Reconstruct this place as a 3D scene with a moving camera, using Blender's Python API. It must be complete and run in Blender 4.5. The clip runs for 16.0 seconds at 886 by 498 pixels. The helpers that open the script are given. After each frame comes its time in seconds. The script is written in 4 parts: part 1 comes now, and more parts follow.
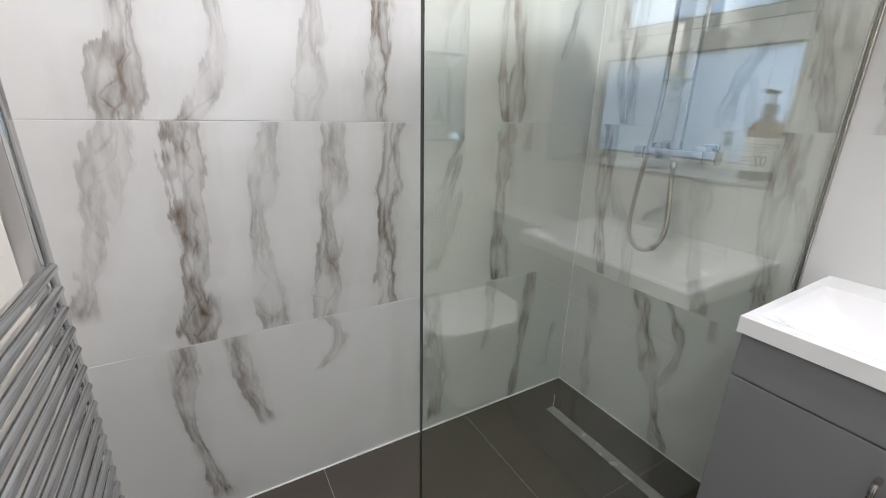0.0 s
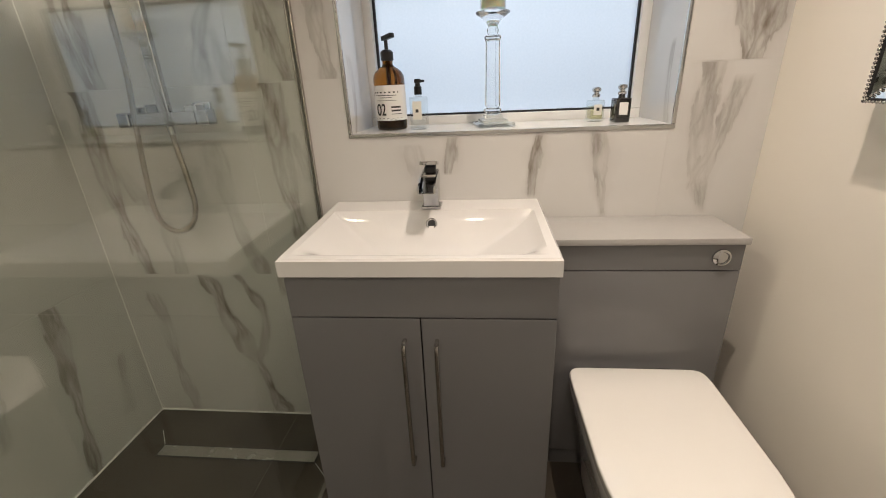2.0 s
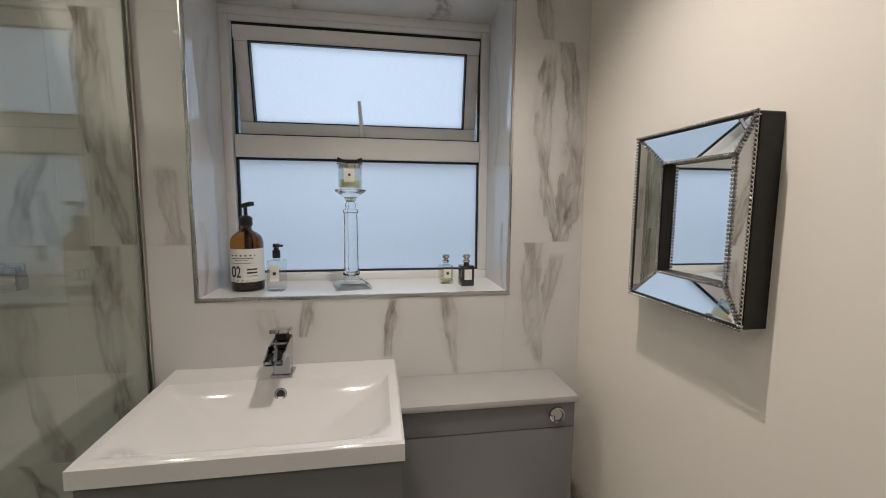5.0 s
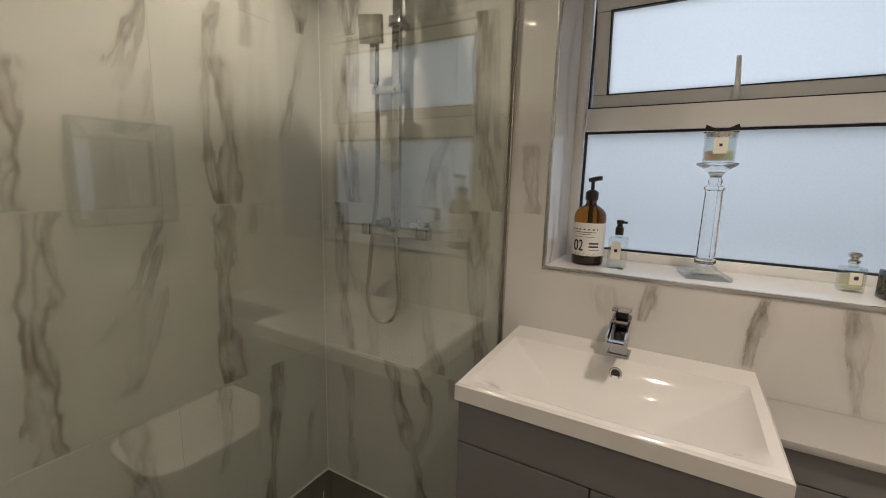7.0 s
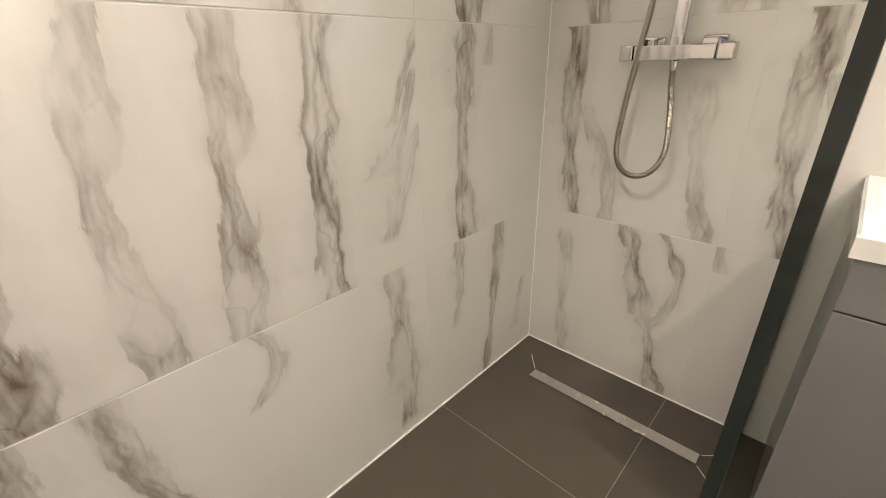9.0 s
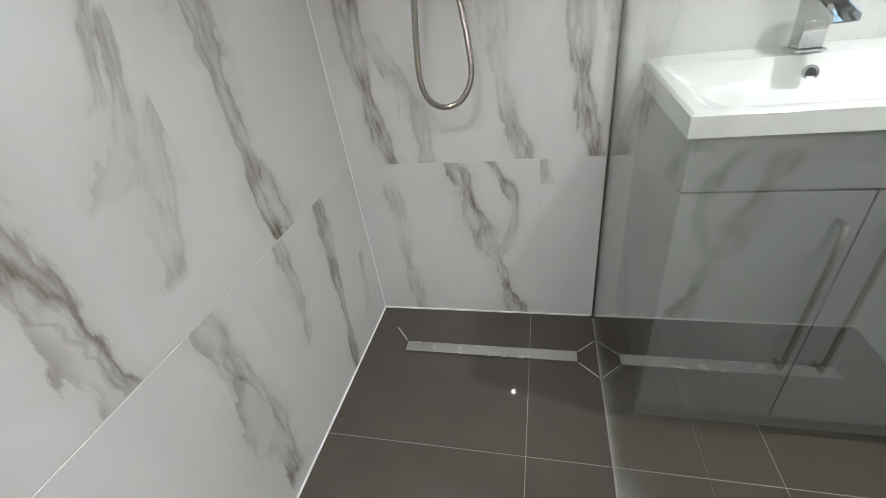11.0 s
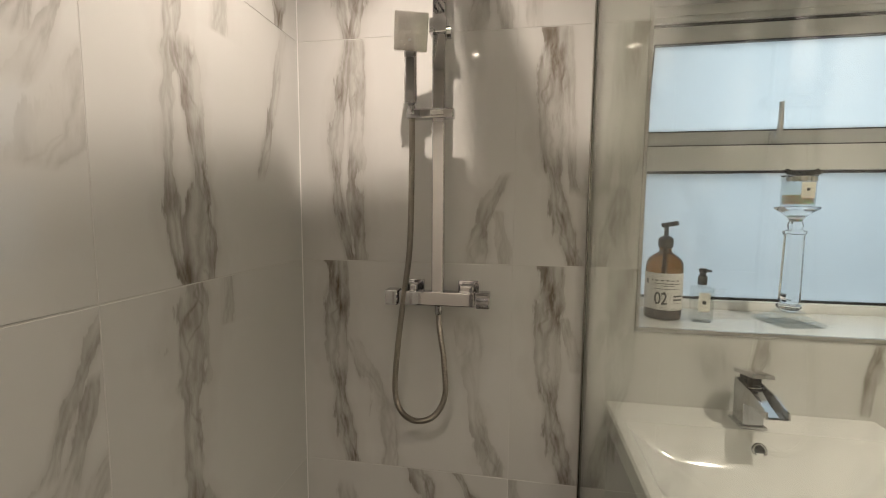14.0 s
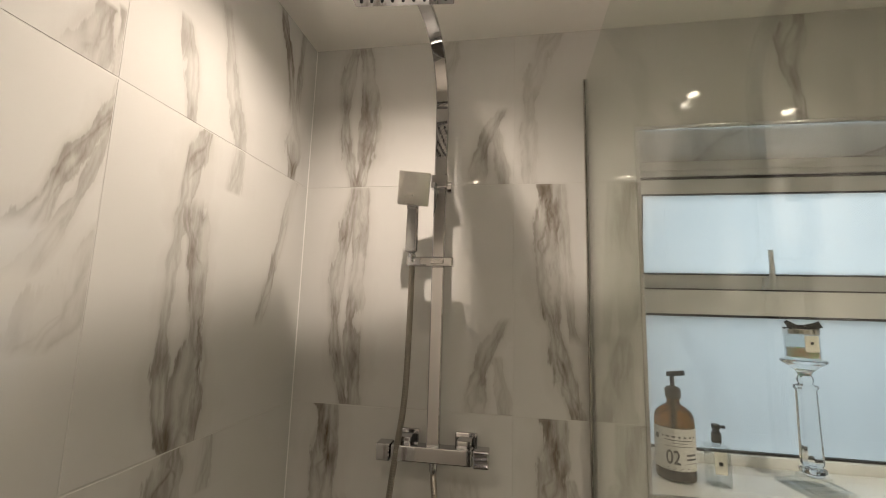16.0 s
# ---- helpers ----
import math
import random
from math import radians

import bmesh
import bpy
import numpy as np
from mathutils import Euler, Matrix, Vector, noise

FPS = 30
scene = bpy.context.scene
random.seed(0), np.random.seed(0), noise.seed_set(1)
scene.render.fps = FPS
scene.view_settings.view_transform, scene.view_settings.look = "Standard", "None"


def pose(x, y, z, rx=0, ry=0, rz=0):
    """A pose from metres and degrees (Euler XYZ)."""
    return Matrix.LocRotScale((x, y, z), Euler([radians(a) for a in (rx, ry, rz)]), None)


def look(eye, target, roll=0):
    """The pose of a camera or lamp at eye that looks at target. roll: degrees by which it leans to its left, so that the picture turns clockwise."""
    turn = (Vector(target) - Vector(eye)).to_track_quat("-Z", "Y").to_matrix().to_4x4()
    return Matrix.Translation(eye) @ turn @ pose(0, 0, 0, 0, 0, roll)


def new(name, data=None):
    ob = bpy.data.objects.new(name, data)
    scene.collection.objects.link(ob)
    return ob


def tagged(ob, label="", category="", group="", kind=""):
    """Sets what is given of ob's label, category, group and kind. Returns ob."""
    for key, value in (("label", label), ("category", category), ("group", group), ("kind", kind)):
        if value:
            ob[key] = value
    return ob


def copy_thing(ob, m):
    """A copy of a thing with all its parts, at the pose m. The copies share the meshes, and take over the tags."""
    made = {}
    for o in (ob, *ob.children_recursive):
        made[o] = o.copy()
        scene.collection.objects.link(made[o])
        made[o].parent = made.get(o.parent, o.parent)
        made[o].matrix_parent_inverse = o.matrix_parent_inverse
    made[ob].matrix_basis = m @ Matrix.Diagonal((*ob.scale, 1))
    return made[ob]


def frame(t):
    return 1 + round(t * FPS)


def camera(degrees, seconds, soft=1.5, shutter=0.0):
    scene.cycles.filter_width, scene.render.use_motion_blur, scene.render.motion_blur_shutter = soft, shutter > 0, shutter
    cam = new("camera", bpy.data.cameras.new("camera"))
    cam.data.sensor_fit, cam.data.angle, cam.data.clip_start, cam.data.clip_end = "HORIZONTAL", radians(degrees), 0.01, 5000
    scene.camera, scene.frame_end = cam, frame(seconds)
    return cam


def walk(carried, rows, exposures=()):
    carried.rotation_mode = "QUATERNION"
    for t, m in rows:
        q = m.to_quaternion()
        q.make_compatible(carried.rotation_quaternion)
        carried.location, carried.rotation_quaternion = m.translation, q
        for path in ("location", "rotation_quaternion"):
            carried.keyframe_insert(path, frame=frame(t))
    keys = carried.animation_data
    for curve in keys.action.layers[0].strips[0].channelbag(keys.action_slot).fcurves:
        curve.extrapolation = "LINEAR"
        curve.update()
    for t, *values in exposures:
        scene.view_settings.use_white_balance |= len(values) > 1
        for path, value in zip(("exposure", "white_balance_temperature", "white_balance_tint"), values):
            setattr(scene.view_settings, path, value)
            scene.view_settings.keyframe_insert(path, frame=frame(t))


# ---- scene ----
cam = camera(93.7, 16.0, soft=1.0)
PATH = [
    (0, (1.223, -1.384, 1.234), (-0.42, -0.434, 0.605), 1.2),
    (0.5, (1.204, -1.316, 1.217), (-0.187, -0.025, 0.586), -0.3),
    (1, (1.213, -1.261, 1.212), (0.108, 0.277, 0.568), -1.4),
    (1.5, (1.247, -1.229, 1.194), (0.57, 0.527, 0.517), -2.3),
    (2, (1.299, -1.217, 1.174), (1.104, 0.632, 0.437), -2.6),
    (2.5, (1.343, -1.213, 1.155), (1.467, 0.617, 0.357), -2.7),
    (3, (1.385, -1.217, 1.158), (1.766, 0.6, 0.414), -2.1),
    (3.5, (1.421, -1.225, 1.206), (1.921, 0.615, 0.603), -1.8),
    (3.7, (1.432, -1.224, 1.225), (1.94, 0.636, 0.696), -1.5),
    (5.8, (1.394, -1.222, 1.334), (1.35, 0.77, 1.164), 1.5),
    (6, (1.389, -1.213, 1.331), (1.187, 0.769, 1.155), 0.8),
    (6.5, (1.317, -1.201, 1.319), (0.73, 0.698, 1.1), 1.2),
    (7, (1.257, -1.22, 1.295), (0.283, 0.496, 0.967), 1.5),
    (7.5, (1.168, -1.254, 1.25), (-0.086, 0.227, 0.77), 2.0),
    (8, (1.032, -1.299, 1.198), (-0.386, -0.05, 0.539), 1.9),
    (8.2, (0.979, -1.305, 1.181), (-0.488, -0.149, 0.465), 1.6),
    (10.3, (0.597, -1.192, 1.079), (-0.148, 0.307, -0.016), -7.0),
    (10.5, (0.6, -1.186, 1.061), (-0.039, 0.342, -0.062), -8.5),
    (11, (0.608, -1.177, 1.069), (0.146, 0.44, -0.013), -8.3),
    (11.5, (0.605, -1.17, 1.105), (0.211, 0.568, 0.197), -6.1),
    (12, (0.607, -1.152, 1.172), (0.237, 0.677, 0.453), -3.7),
    (12.5, (0.602, -1.141, 1.216), (0.25, 0.748, 0.662), -1.9),
    (13, (0.604, -1.127, 1.25), (0.255, 0.797, 0.829), -0.9),
    (13.5, (0.605, -1.118, 1.286), (0.262, 0.831, 0.993), -0.2),
    (14, (0.598, -1.108, 1.342), (0.268, 0.856, 1.158), 0.4),
    (14.5, (0.598, -1.1, 1.378), (0.271, 0.872, 1.306), 0.8),
    (15, (0.597, -1.095, 1.406), (0.273, 0.878, 1.451), 1.2),
    (15.5, (0.596, -1.096, 1.44), (0.269, 0.871, 1.594), 1.5),
    (16, (0.598, -1.103, 1.466), (0.265, 0.85, 1.743), 1.6),
]
# the turn round the free edge of the glass screen, and the pause by the window
BETWEEN = [(9.2, (0.75, -1.345, 1.1), (-0.5, 0.08, 0.2), -2.5)]
EXPOSURES = [(0.0, 0.92, 5200, 11), (0.6, 0.65, 6000, 13), (1.2, 0.38, 6400, 13), (2.5, 0.20, 6500, 13), (3.7, -0.22, 5950, 12), (5.8, -0.27, 6050, 12), (7.0, -0.27, 6600, 13), (7.6, 0.08, 6800, 14), (8.2, 1.08, 6800, 14), (10.3, 1.48, 5300, 11), (11.4, 1.34, 5150, 10), (12.0, 1.14, 5600, 11), (12.6, 0.66, 6250, 12), (13.6, 0.25, 6400, 12), (16.0, 0.06, 6600, 12)]
walk(cam, [(t, look(e, g, r)) for t, e, g, r in sorted(PATH + BETWEEN)], EXPOSURES)

# ---- light ----
world = bpy.data.worlds.new("sky")
scene.world = world
world.use_nodes = True
sky = world.node_tree.nodes.new("ShaderNodeTexSky")
sky.sky_type, sky.sun_disc = "NISHITA", False
sky.sun_elevation, sky.sun_rotation = radians(35), radians(200)
world.node_tree.links.new(sky.outputs[0], world.node_tree.nodes["Background"].inputs[0])
world.node_tree.nodes["Background"].inputs[1].default_value = 0.05

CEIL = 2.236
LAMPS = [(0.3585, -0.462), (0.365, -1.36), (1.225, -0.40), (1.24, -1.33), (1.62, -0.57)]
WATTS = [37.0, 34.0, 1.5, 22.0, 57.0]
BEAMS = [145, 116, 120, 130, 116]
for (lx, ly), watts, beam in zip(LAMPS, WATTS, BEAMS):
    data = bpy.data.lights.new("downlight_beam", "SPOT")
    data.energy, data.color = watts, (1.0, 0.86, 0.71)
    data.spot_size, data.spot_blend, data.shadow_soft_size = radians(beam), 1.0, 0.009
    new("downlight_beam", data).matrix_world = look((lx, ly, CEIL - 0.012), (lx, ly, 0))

# overcast daylight that falls on the frosted panes from outside
data = bpy.data.lights.new("window_daylight", "AREA")
data.shape, data.size, data.size_y = "RECTANGLE", 1.6, 1.4
data.energy, data.color = 15.0, (0.80, 0.90, 1.0)
new("window_daylight", data).matrix_world = look((1.36, 0.95, 1.75), (1.36, 0.25, 1.45))


# ---- materials ----
def material(name):
    m = bpy.data.materials.new(name)
    m.use_nodes = True
    return m, m.node_tree, m.node_tree.nodes["Principled BSDF"]


def link(tree, a, b):
    tree.links.new(a, b)


def maths(tree, op, a, b=None, clamp=False):
    n = tree.nodes.new("ShaderNodeMath")
    n.operation, n.use_clamp = op, clamp
    for i, v in enumerate((a, b)):
        if v is None:
            continue
        if isinstance(v, (int, float)):
            n.inputs[i].default_value = v
        else:
            link(tree, v, n.inputs[i])
    return n.outputs[0]


def noise_tex(tree, vector, scale, detail=3.0, rough=0.5):
    n = tree.nodes.new("ShaderNodeTexNoise")
    n.inputs["Scale"].default_value, n.inputs["Detail"].default_value, n.inputs["Roughness"].default_value = scale, detail, rough
    if vector is not None:
        link(tree, vector, n.inputs["Vector"])
    return n.outputs["Fac"]


def blend(tree, fac, a, b):
    n = tree.nodes.new("ShaderNodeMix")
    n.data_type = "RGBA"
    for i, v in ((0, fac), (6, a), (7, b)):
        if isinstance(v, tuple):
            n.inputs[i].default_value = (*v, 1.0)
        elif isinstance(v, (int, float)):
            n.inputs[i].default_value = v
        else:
            link(tree, v, n.inputs[i])
    return n.outputs[2]


def bump(tree, bsdf, height, strength, distance):
    n = tree.nodes.new("ShaderNodeBump")
    n.inputs["Strength"].default_value, n.inputs["Distance"].default_value = strength, distance
    link(tree, height, n.inputs["Height"])
    link(tree, n.outputs[0], bsdf.inputs["Normal"])


def surface(name, colour, rough=0.4, metal=0.0, spread=0.08, scale=9.0, relief=0.0, relief_scale=200.0, coat=0.0):
    """Colour with a soft drift, uneven gloss and fine relief."""
    m, tree, bsdf = material(name)
    at = tree.nodes.new("ShaderNodeTexCoord").outputs["Object"]
    drift = noise_tex(tree, at, scale, 4.0)
    lo = tuple(c * (1 - spread) for c in colour)
    hi = tuple(min(1.0, c * (1 + spread)) for c in colour)
    link(tree, blend(tree, drift, lo, hi), bsdf.inputs["Base Color"])
    link(tree, maths(tree, "ADD", maths(tree, "MULTIPLY", noise_tex(tree, at, scale * 5, 3.0), rough * 0.4), rough * 0.8), bsdf.inputs["Roughness"])
    bsdf.inputs["Metallic"].default_value, bsdf.inputs["Coat Weight"].default_value = metal, coat
    bsdf.inputs["Coat Roughness"].default_value = 0.05
    if relief:
        bump(tree, bsdf, noise_tex(tree, at, relief_scale, 3.0), relief, 0.002)
    return m


VEIN, STONE_LO, STONE_HI = (0.122, 0.092, 0.062), (0.56, 0.55, 0.535), (0.64, 0.635, 0.62)


def marble(name, axis, veins):
    """Polished white porcelain. veins: where each one runs at its low end, middle and high end, its span in height, its half width and its strength.
    Each vein is a soft feathered band between two dark hairlines, with a third that wanders across."""
    m, tree, bsdf = material(name)
    at = tree.nodes.new("ShaderNodeTexCoord").outputs["Object"]
    split = tree.nodes.new("ShaderNodeSeparateXYZ")
    link(tree, at, split.inputs[0])
    u, v = split.outputs[axis], split.outputs["Z"]

    def mapped(scale, turn=(0.0, 0.0, 0.0)):
        n = tree.nodes.new("ShaderNodeMapping")
        n.inputs["Scale"].default_value, n.inputs["Rotation"].default_value = scale, turn
        link(tree, at, n.inputs["Vector"])
        return n.outputs[0]

    def swing(vector, scale, detail, rough, size):
        return maths(tree, "MULTIPLY", maths(tree, "SUBTRACT", noise_tex(tree, vector, scale, detail, rough), 0.5), size)

    long = mapped((1.0, 1.0, 0.34), (0.25, 0.25, 0.0))
    run = mapped((0.3, 0.3, 1.0))
    lean = mapped((1.0, 1.0, 0.24), (0.60, -0.60, 0.0))
    u = maths(tree, "ADD", maths(tree, "ADD", u, swing(long, 9.0, 1.0, 0.5, 0.075)), swing(long, 26.0, 5.0, 0.72, 0.020))
    broad = maths(tree, "MAXIMUM", maths(tree, "ADD", maths(tree, "MULTIPLY", noise_tex(tree, run, 7.0, 2.0), 3.4), -0.55), 0.35)
    slant = noise_tex(tree, lean, 30.0, 4.0, 0.62)
    strokes = maths(tree, "MULTIPLY", maths(tree, "SUBTRACT", slant, 0.40), 4.2, True)
    ragged = maths(tree, "MULTIPLY", maths(tree, "SUBTRACT", slant, 0.5), 2.6)
    fade = maths(tree, "MAXIMUM", maths(tree, "MULTIPLY", maths(tree, "SUBTRACT", noise_tex(tree, at, 5.0, 2.0), 0.22), 3.2, True), 0.40)
    hollow = maths(tree, "MULTIPLY", maths(tree, "SUBTRACT", noise_tex(tree, at, 7.0, 1.0), 0.50), 6.0, True)
    one_side = maths(tree, "MULTIPLY", maths(tree, "SUBTRACT", noise_tex(tree, run, 5.0, 1.0), 0.36), 4.0, True)
    other = maths(tree, "SUBTRACT", 1.15, one_side, True)
    stray, stray_b = swing(run, 5.0, 3.0, 0.5, 4.5), swing(run, 8.0, 3.0, 0.5, -5.0)
    nudge = swing(long, 20.0, 2.0, 0.5, 1.1)
    total = None
    for low, mid, high, v0, v1, half, strength in veins:
        t = maths(tree, "DIVIDE", maths(tree, "SUBTRACT", v, v0), max(v1 - v0, 0.02))
        b, c = 4 * mid - 3 * low - high, 2 * high + 2 * low - 4 * mid
        line = maths(tree, "ADD", maths(tree, "MULTIPLY", maths(tree, "ADD", maths(tree, "MULTIPLY", t, c), b), t), low)
        width = maths(tree, "MULTIPLY", broad, half * 1.1)
        off = maths(tree, "SUBTRACT", u, line)
        d = maths(tree, "DIVIDE", off, width)
        away = maths(tree, "ABSOLUTE", maths(tree, "ADD", d, ragged))

        def hair(place, thick):
            """A fine line at the given place across the band, thick in metres."""
            gap = maths(tree, "ABSOLUTE", maths(tree, "SUBTRACT", off, maths(tree, "MULTIPLY", width, place)))
            return maths(tree, "SUBTRACT", 1.0, maths(tree, "DIVIDE", gap, thick), True)

        band = maths(tree, "MULTIPLY", maths(tree, "SUBTRACT", 1.15, away), 4.0, True)
        middle = maths(tree, "MULTIPLY", maths(tree, "SUBTRACT", 1.05, away, True), hollow)
        body = maths(tree, "MULTIPLY", maths(tree, "MULTIPLY", band, maths(tree, "ADD", maths(tree, "MULTIPLY", strokes, 0.44), 0.30)), maths(tree, "MULTIPLY", fade, maths(tree, "SUBTRACT", 1.0, middle)))
        halo = maths(tree, "MULTIPLY", maths(tree, "SUBTRACT", 2.6, away), 0.07, True)
        rim_a = maths(tree, "MULTIPLY", hair(maths(tree, "ADD", nudge, 0.85), 0.0125), maths(tree, "MULTIPLY", one_side, 0.85))
        rim_b = maths(tree, "MULTIPLY", hair(maths(tree, "SUBTRACT", nudge, 0.85), 0.0110), maths(tree, "MULTIPLY", other, 0.80))
        inside = maths(tree, "MULTIPLY", maths(tree, "SUBTRACT", 2.2, away), 1.3, True)
        threads = maths(tree, "MULTIPLY", maths(tree, "MAXIMUM", hair(stray, 0.0080), maths(tree, "MULTIPLY", hair(stray_b, 0.0060), 0.75)), maths(tree, "MULTIPLY", inside, 0.80))
        lines = maths(tree, "MAXIMUM", maths(tree, "MAXIMUM", rim_a, rim_b), threads)
        mark = maths(tree, "ADD", maths(tree, "MAXIMUM", body, halo), maths(tree, "MULTIPLY", maths(tree, "MULTIPLY", lines, fade), 0.36), True)
        ends = maths(tree, "MULTIPLY", maths(tree, "MULTIPLY", maths(tree, "ADD", t, 0.07), 12.0, True), maths(tree, "MULTIPLY", maths(tree, "SUBTRACT", 1.07, t), 12.0, True))
        mark = maths(tree, "MULTIPLY", maths(tree, "MULTIPLY", mark, ends), strength)
        total = mark if total is None else maths(tree, "MAXIMUM", total, mark)
    cloud = blend(tree, noise_tex(tree, at, 3.0, 4.0), STONE_LO, STONE_HI)
    if total is not None:
        cloud = blend(tree, total, cloud, VEIN)
    link(tree, cloud, bsdf.inputs["Base Color"])
    link(tree, maths(tree, "ADD", maths(tree, "MULTIPLY", noise_tex(tree, at, 6.0), 0.03), 0.015), bsdf.inputs["Roughness"])
    bsdf.inputs["IOR"].default_value = 1.5
    bump(tree, bsdf, noise_tex(tree, at, 5.0, 2.0), 0.02, 0.004)
    return m


def floor_tile_material():
    m, tree, bsdf = material("taupe_porcelain")
    at = tree.nodes.new("ShaderNodeTexCoord").outputs["Object"]
    info = tree.nodes.new("ShaderNodeObjectInfo").outputs["Random"]
    tone = maths(tree, "ADD", maths(tree, "MULTIPLY", noise_tex(tree, at, 5.0, 5.0), 0.8), maths(tree, "MULTIPLY", info, 0.2))
    speck = noise_tex(tree, at, 260.0, 2.0)
    tone = maths(tree, "ADD", tone, maths(tree, "MULTIPLY", maths(tree, "SUBTRACT", speck, 0.5), 0.5))
    link(tree, blend(tree, tone, (0.050, 0.042, 0.033), (0.080, 0.069, 0.056)), bsdf.inputs["Base Color"])
    link(tree, maths(tree, "ADD", maths(tree, "MULTIPLY", noise_tex(tree, at, 8.0, 4.0), 0.03), 0.01), bsdf.inputs["Roughness"])
    bump(tree, bsdf, noise_tex(tree, at, 7.0, 2.0), 0.02, 0.004)
    return m


def screen_glass():
    """Faintly green safety glass; light goes straight through it, and it mirrors more at a slant."""
    m, tree, bsdf = material("green_safety_glass")
    tree.nodes.remove(bsdf)
    out = tree.nodes["Material Output"]
    clear, shine, mix = (tree.nodes.new(k) for k in ("ShaderNodeBsdfTransparent", "ShaderNodeBsdfGlossy", "ShaderNodeMixShader"))
    clear.inputs[0].default_value = (0.905, 0.935, 0.90, 1)
    shine.inputs["Roughness"].default_value = 0.0
    shine.inputs["Color"].default_value = (1, 1, 1, 1)
    facing = tree.nodes.new("ShaderNodeLayerWeight")
    facing.inputs[0].default_value = 0.5
    gloss = maths(tree, "ADD", maths(tree, "MULTIPLY", maths(tree, "POWER", facing.outputs["Facing"], 5.0), 0.94), 0.07)
    link(tree, gloss, mix.inputs[0])
    link(tree, clear.outputs[0], mix.inputs[1])
    link(tree, shine.outputs[0], mix.inputs[2])
    link(tree, mix.outputs[0], out.inputs[0])
    return m


def thin_crystal(name, colour, base_gloss):
    """Clear glass that bends light little: bottles and solid feet."""
    m, tree, bsdf = material(name)
    tree.nodes.remove(bsdf)
    clear, shine, mix = (tree.nodes.new(k) for k in ("ShaderNodeBsdfTransparent", "ShaderNodeBsdfGlossy", "ShaderNodeMixShader"))
    clear.inputs[0].default_value = (*colour, 1)
    shine.inputs["Roughness"].default_value = 0.03
    facing = tree.nodes.new("ShaderNodeLayerWeight")
    facing.inputs[0].default_value = 0.5
    link(tree, maths(tree, "ADD", maths(tree, "MULTIPLY", maths(tree, "POWER", facing.outputs["Facing"], 2.5), 0.75), base_gloss), mix.inputs[0])
    link(tree, clear.outputs[0], mix.inputs[1])
    link(tree, shine.outputs[0], mix.inputs[2])
    link(tree, mix.outputs[0], tree.nodes["Material Output"].inputs[0])
    return m


def clear_glass(name, colour, rough=0.0, ior=1.48):
    m, tree, bsdf = material(name)
    bsdf.inputs["Base Color"].default_value = (*colour, 1)
    bsdf.inputs["Transmission Weight"].default_value, bsdf.inputs["Roughness"].default_value, bsdf.inputs["IOR"].default_value = 1.0, rough, ior
    return m


def frosted():
    m, tree, bsdf = material("frosted_glass")
    tree.nodes.remove(bsdf)
    at = tree.nodes.new("ShaderNodeTexCoord").outputs["Object"]
    pass_on, shine, mix = (tree.nodes.new(k) for k in ("ShaderNodeBsdfTranslucent", "ShaderNodeBsdfGlossy", "ShaderNodeMixShader"))
    link(tree, blend(tree, noise_tex(tree, at, 140.0, 3.0), (0.80, 0.82, 0.83), (0.88, 0.89, 0.90)), pass_on.inputs[0])
    shine.inputs["Roughness"].default_value, mix.inputs[0].default_value = 0.25, 0.05
    link(tree, pass_on.outputs[0], mix.inputs[1])
    link(tree, shine.outputs[0], mix.inputs[2])
    link(tree, mix.outputs[0], tree.nodes["Material Output"].inputs[0])
    return m


def glowing(name, colour, strength):
    m, tree, bsdf = material(name)
    bsdf.inputs["Base Color"].default_value = (0.9, 0.9, 0.9, 1)
    bsdf.inputs["Emission Color"].default_value, bsdf.inputs["Emission Strength"].default_value = (*colour, 1), strength
    return m


GROUT = surface("pale_grout", (0.56, 0.55, 0.53), 0.8, relief=0.3)
DARK_GROUT = surface("grey_grout", (0.20, 0.185, 0.165), 0.8, relief=0.3)
PAINT = surface("cream_wall_paint", (0.79, 0.745, 0.67), 0.5, spread=0.025, scale=3.0, relief=0.05, relief_scale=320.0)
CEILING = surface("white_ceiling_paint", (0.80, 0.78, 0.74), 0.7, spread=0.02, scale=3.0, relief=0.1, relief_scale=180.0)
GLOSS_WHITE = surface("white_gloss_paint", (0.78, 0.77, 0.75), 0.3, spread=0.03, scale=5.0)
UPVC = surface("white_upvc", (0.78, 0.78, 0.77), 0.25, spread=0.02)
RUBBER = surface("black_gasket", (0.012, 0.012, 0.013), 0.6)
CHROME = surface("chrome", (0.52, 0.52, 0.53), 0.035, 1.0, spread=0.03)
TRIM_STEEL = surface("satin_trim", (0.60, 0.60, 0.60), 0.22, 1.0, spread=0.05, scale=20.0)
RAIL_CHROME = surface("towel_rail_chrome", (0.55, 0.55, 0.56), 0.10, 1.0, spread=0.04)
HOSE_METAL = surface("ribbed_steel", (0.34, 0.31, 0.27), 0.34, 1.0, spread=0.08, scale=40.0)
STEEL = surface("brushed_steel", (0.66, 0.65, 0.63), 0.26, 1.0, spread=0.04, scale=5.0)
PEWTER = surface("pewter", (0.48, 0.46, 0.43), 0.22, 1.0, spread=0.12, scale=60.0)
CERAMIC = surface("white_ceramic", (0.68, 0.67, 0.66), 0.09, spread=0.015, coat=0.4)
# lid colour raised above the ceramic for the light the mirror throws on it
LIT_LID_PLASTIC = surface("lit_white_lid_plastic", (0.82, 0.80, 0.77), 0.10, spread=0.015, coat=0.3)
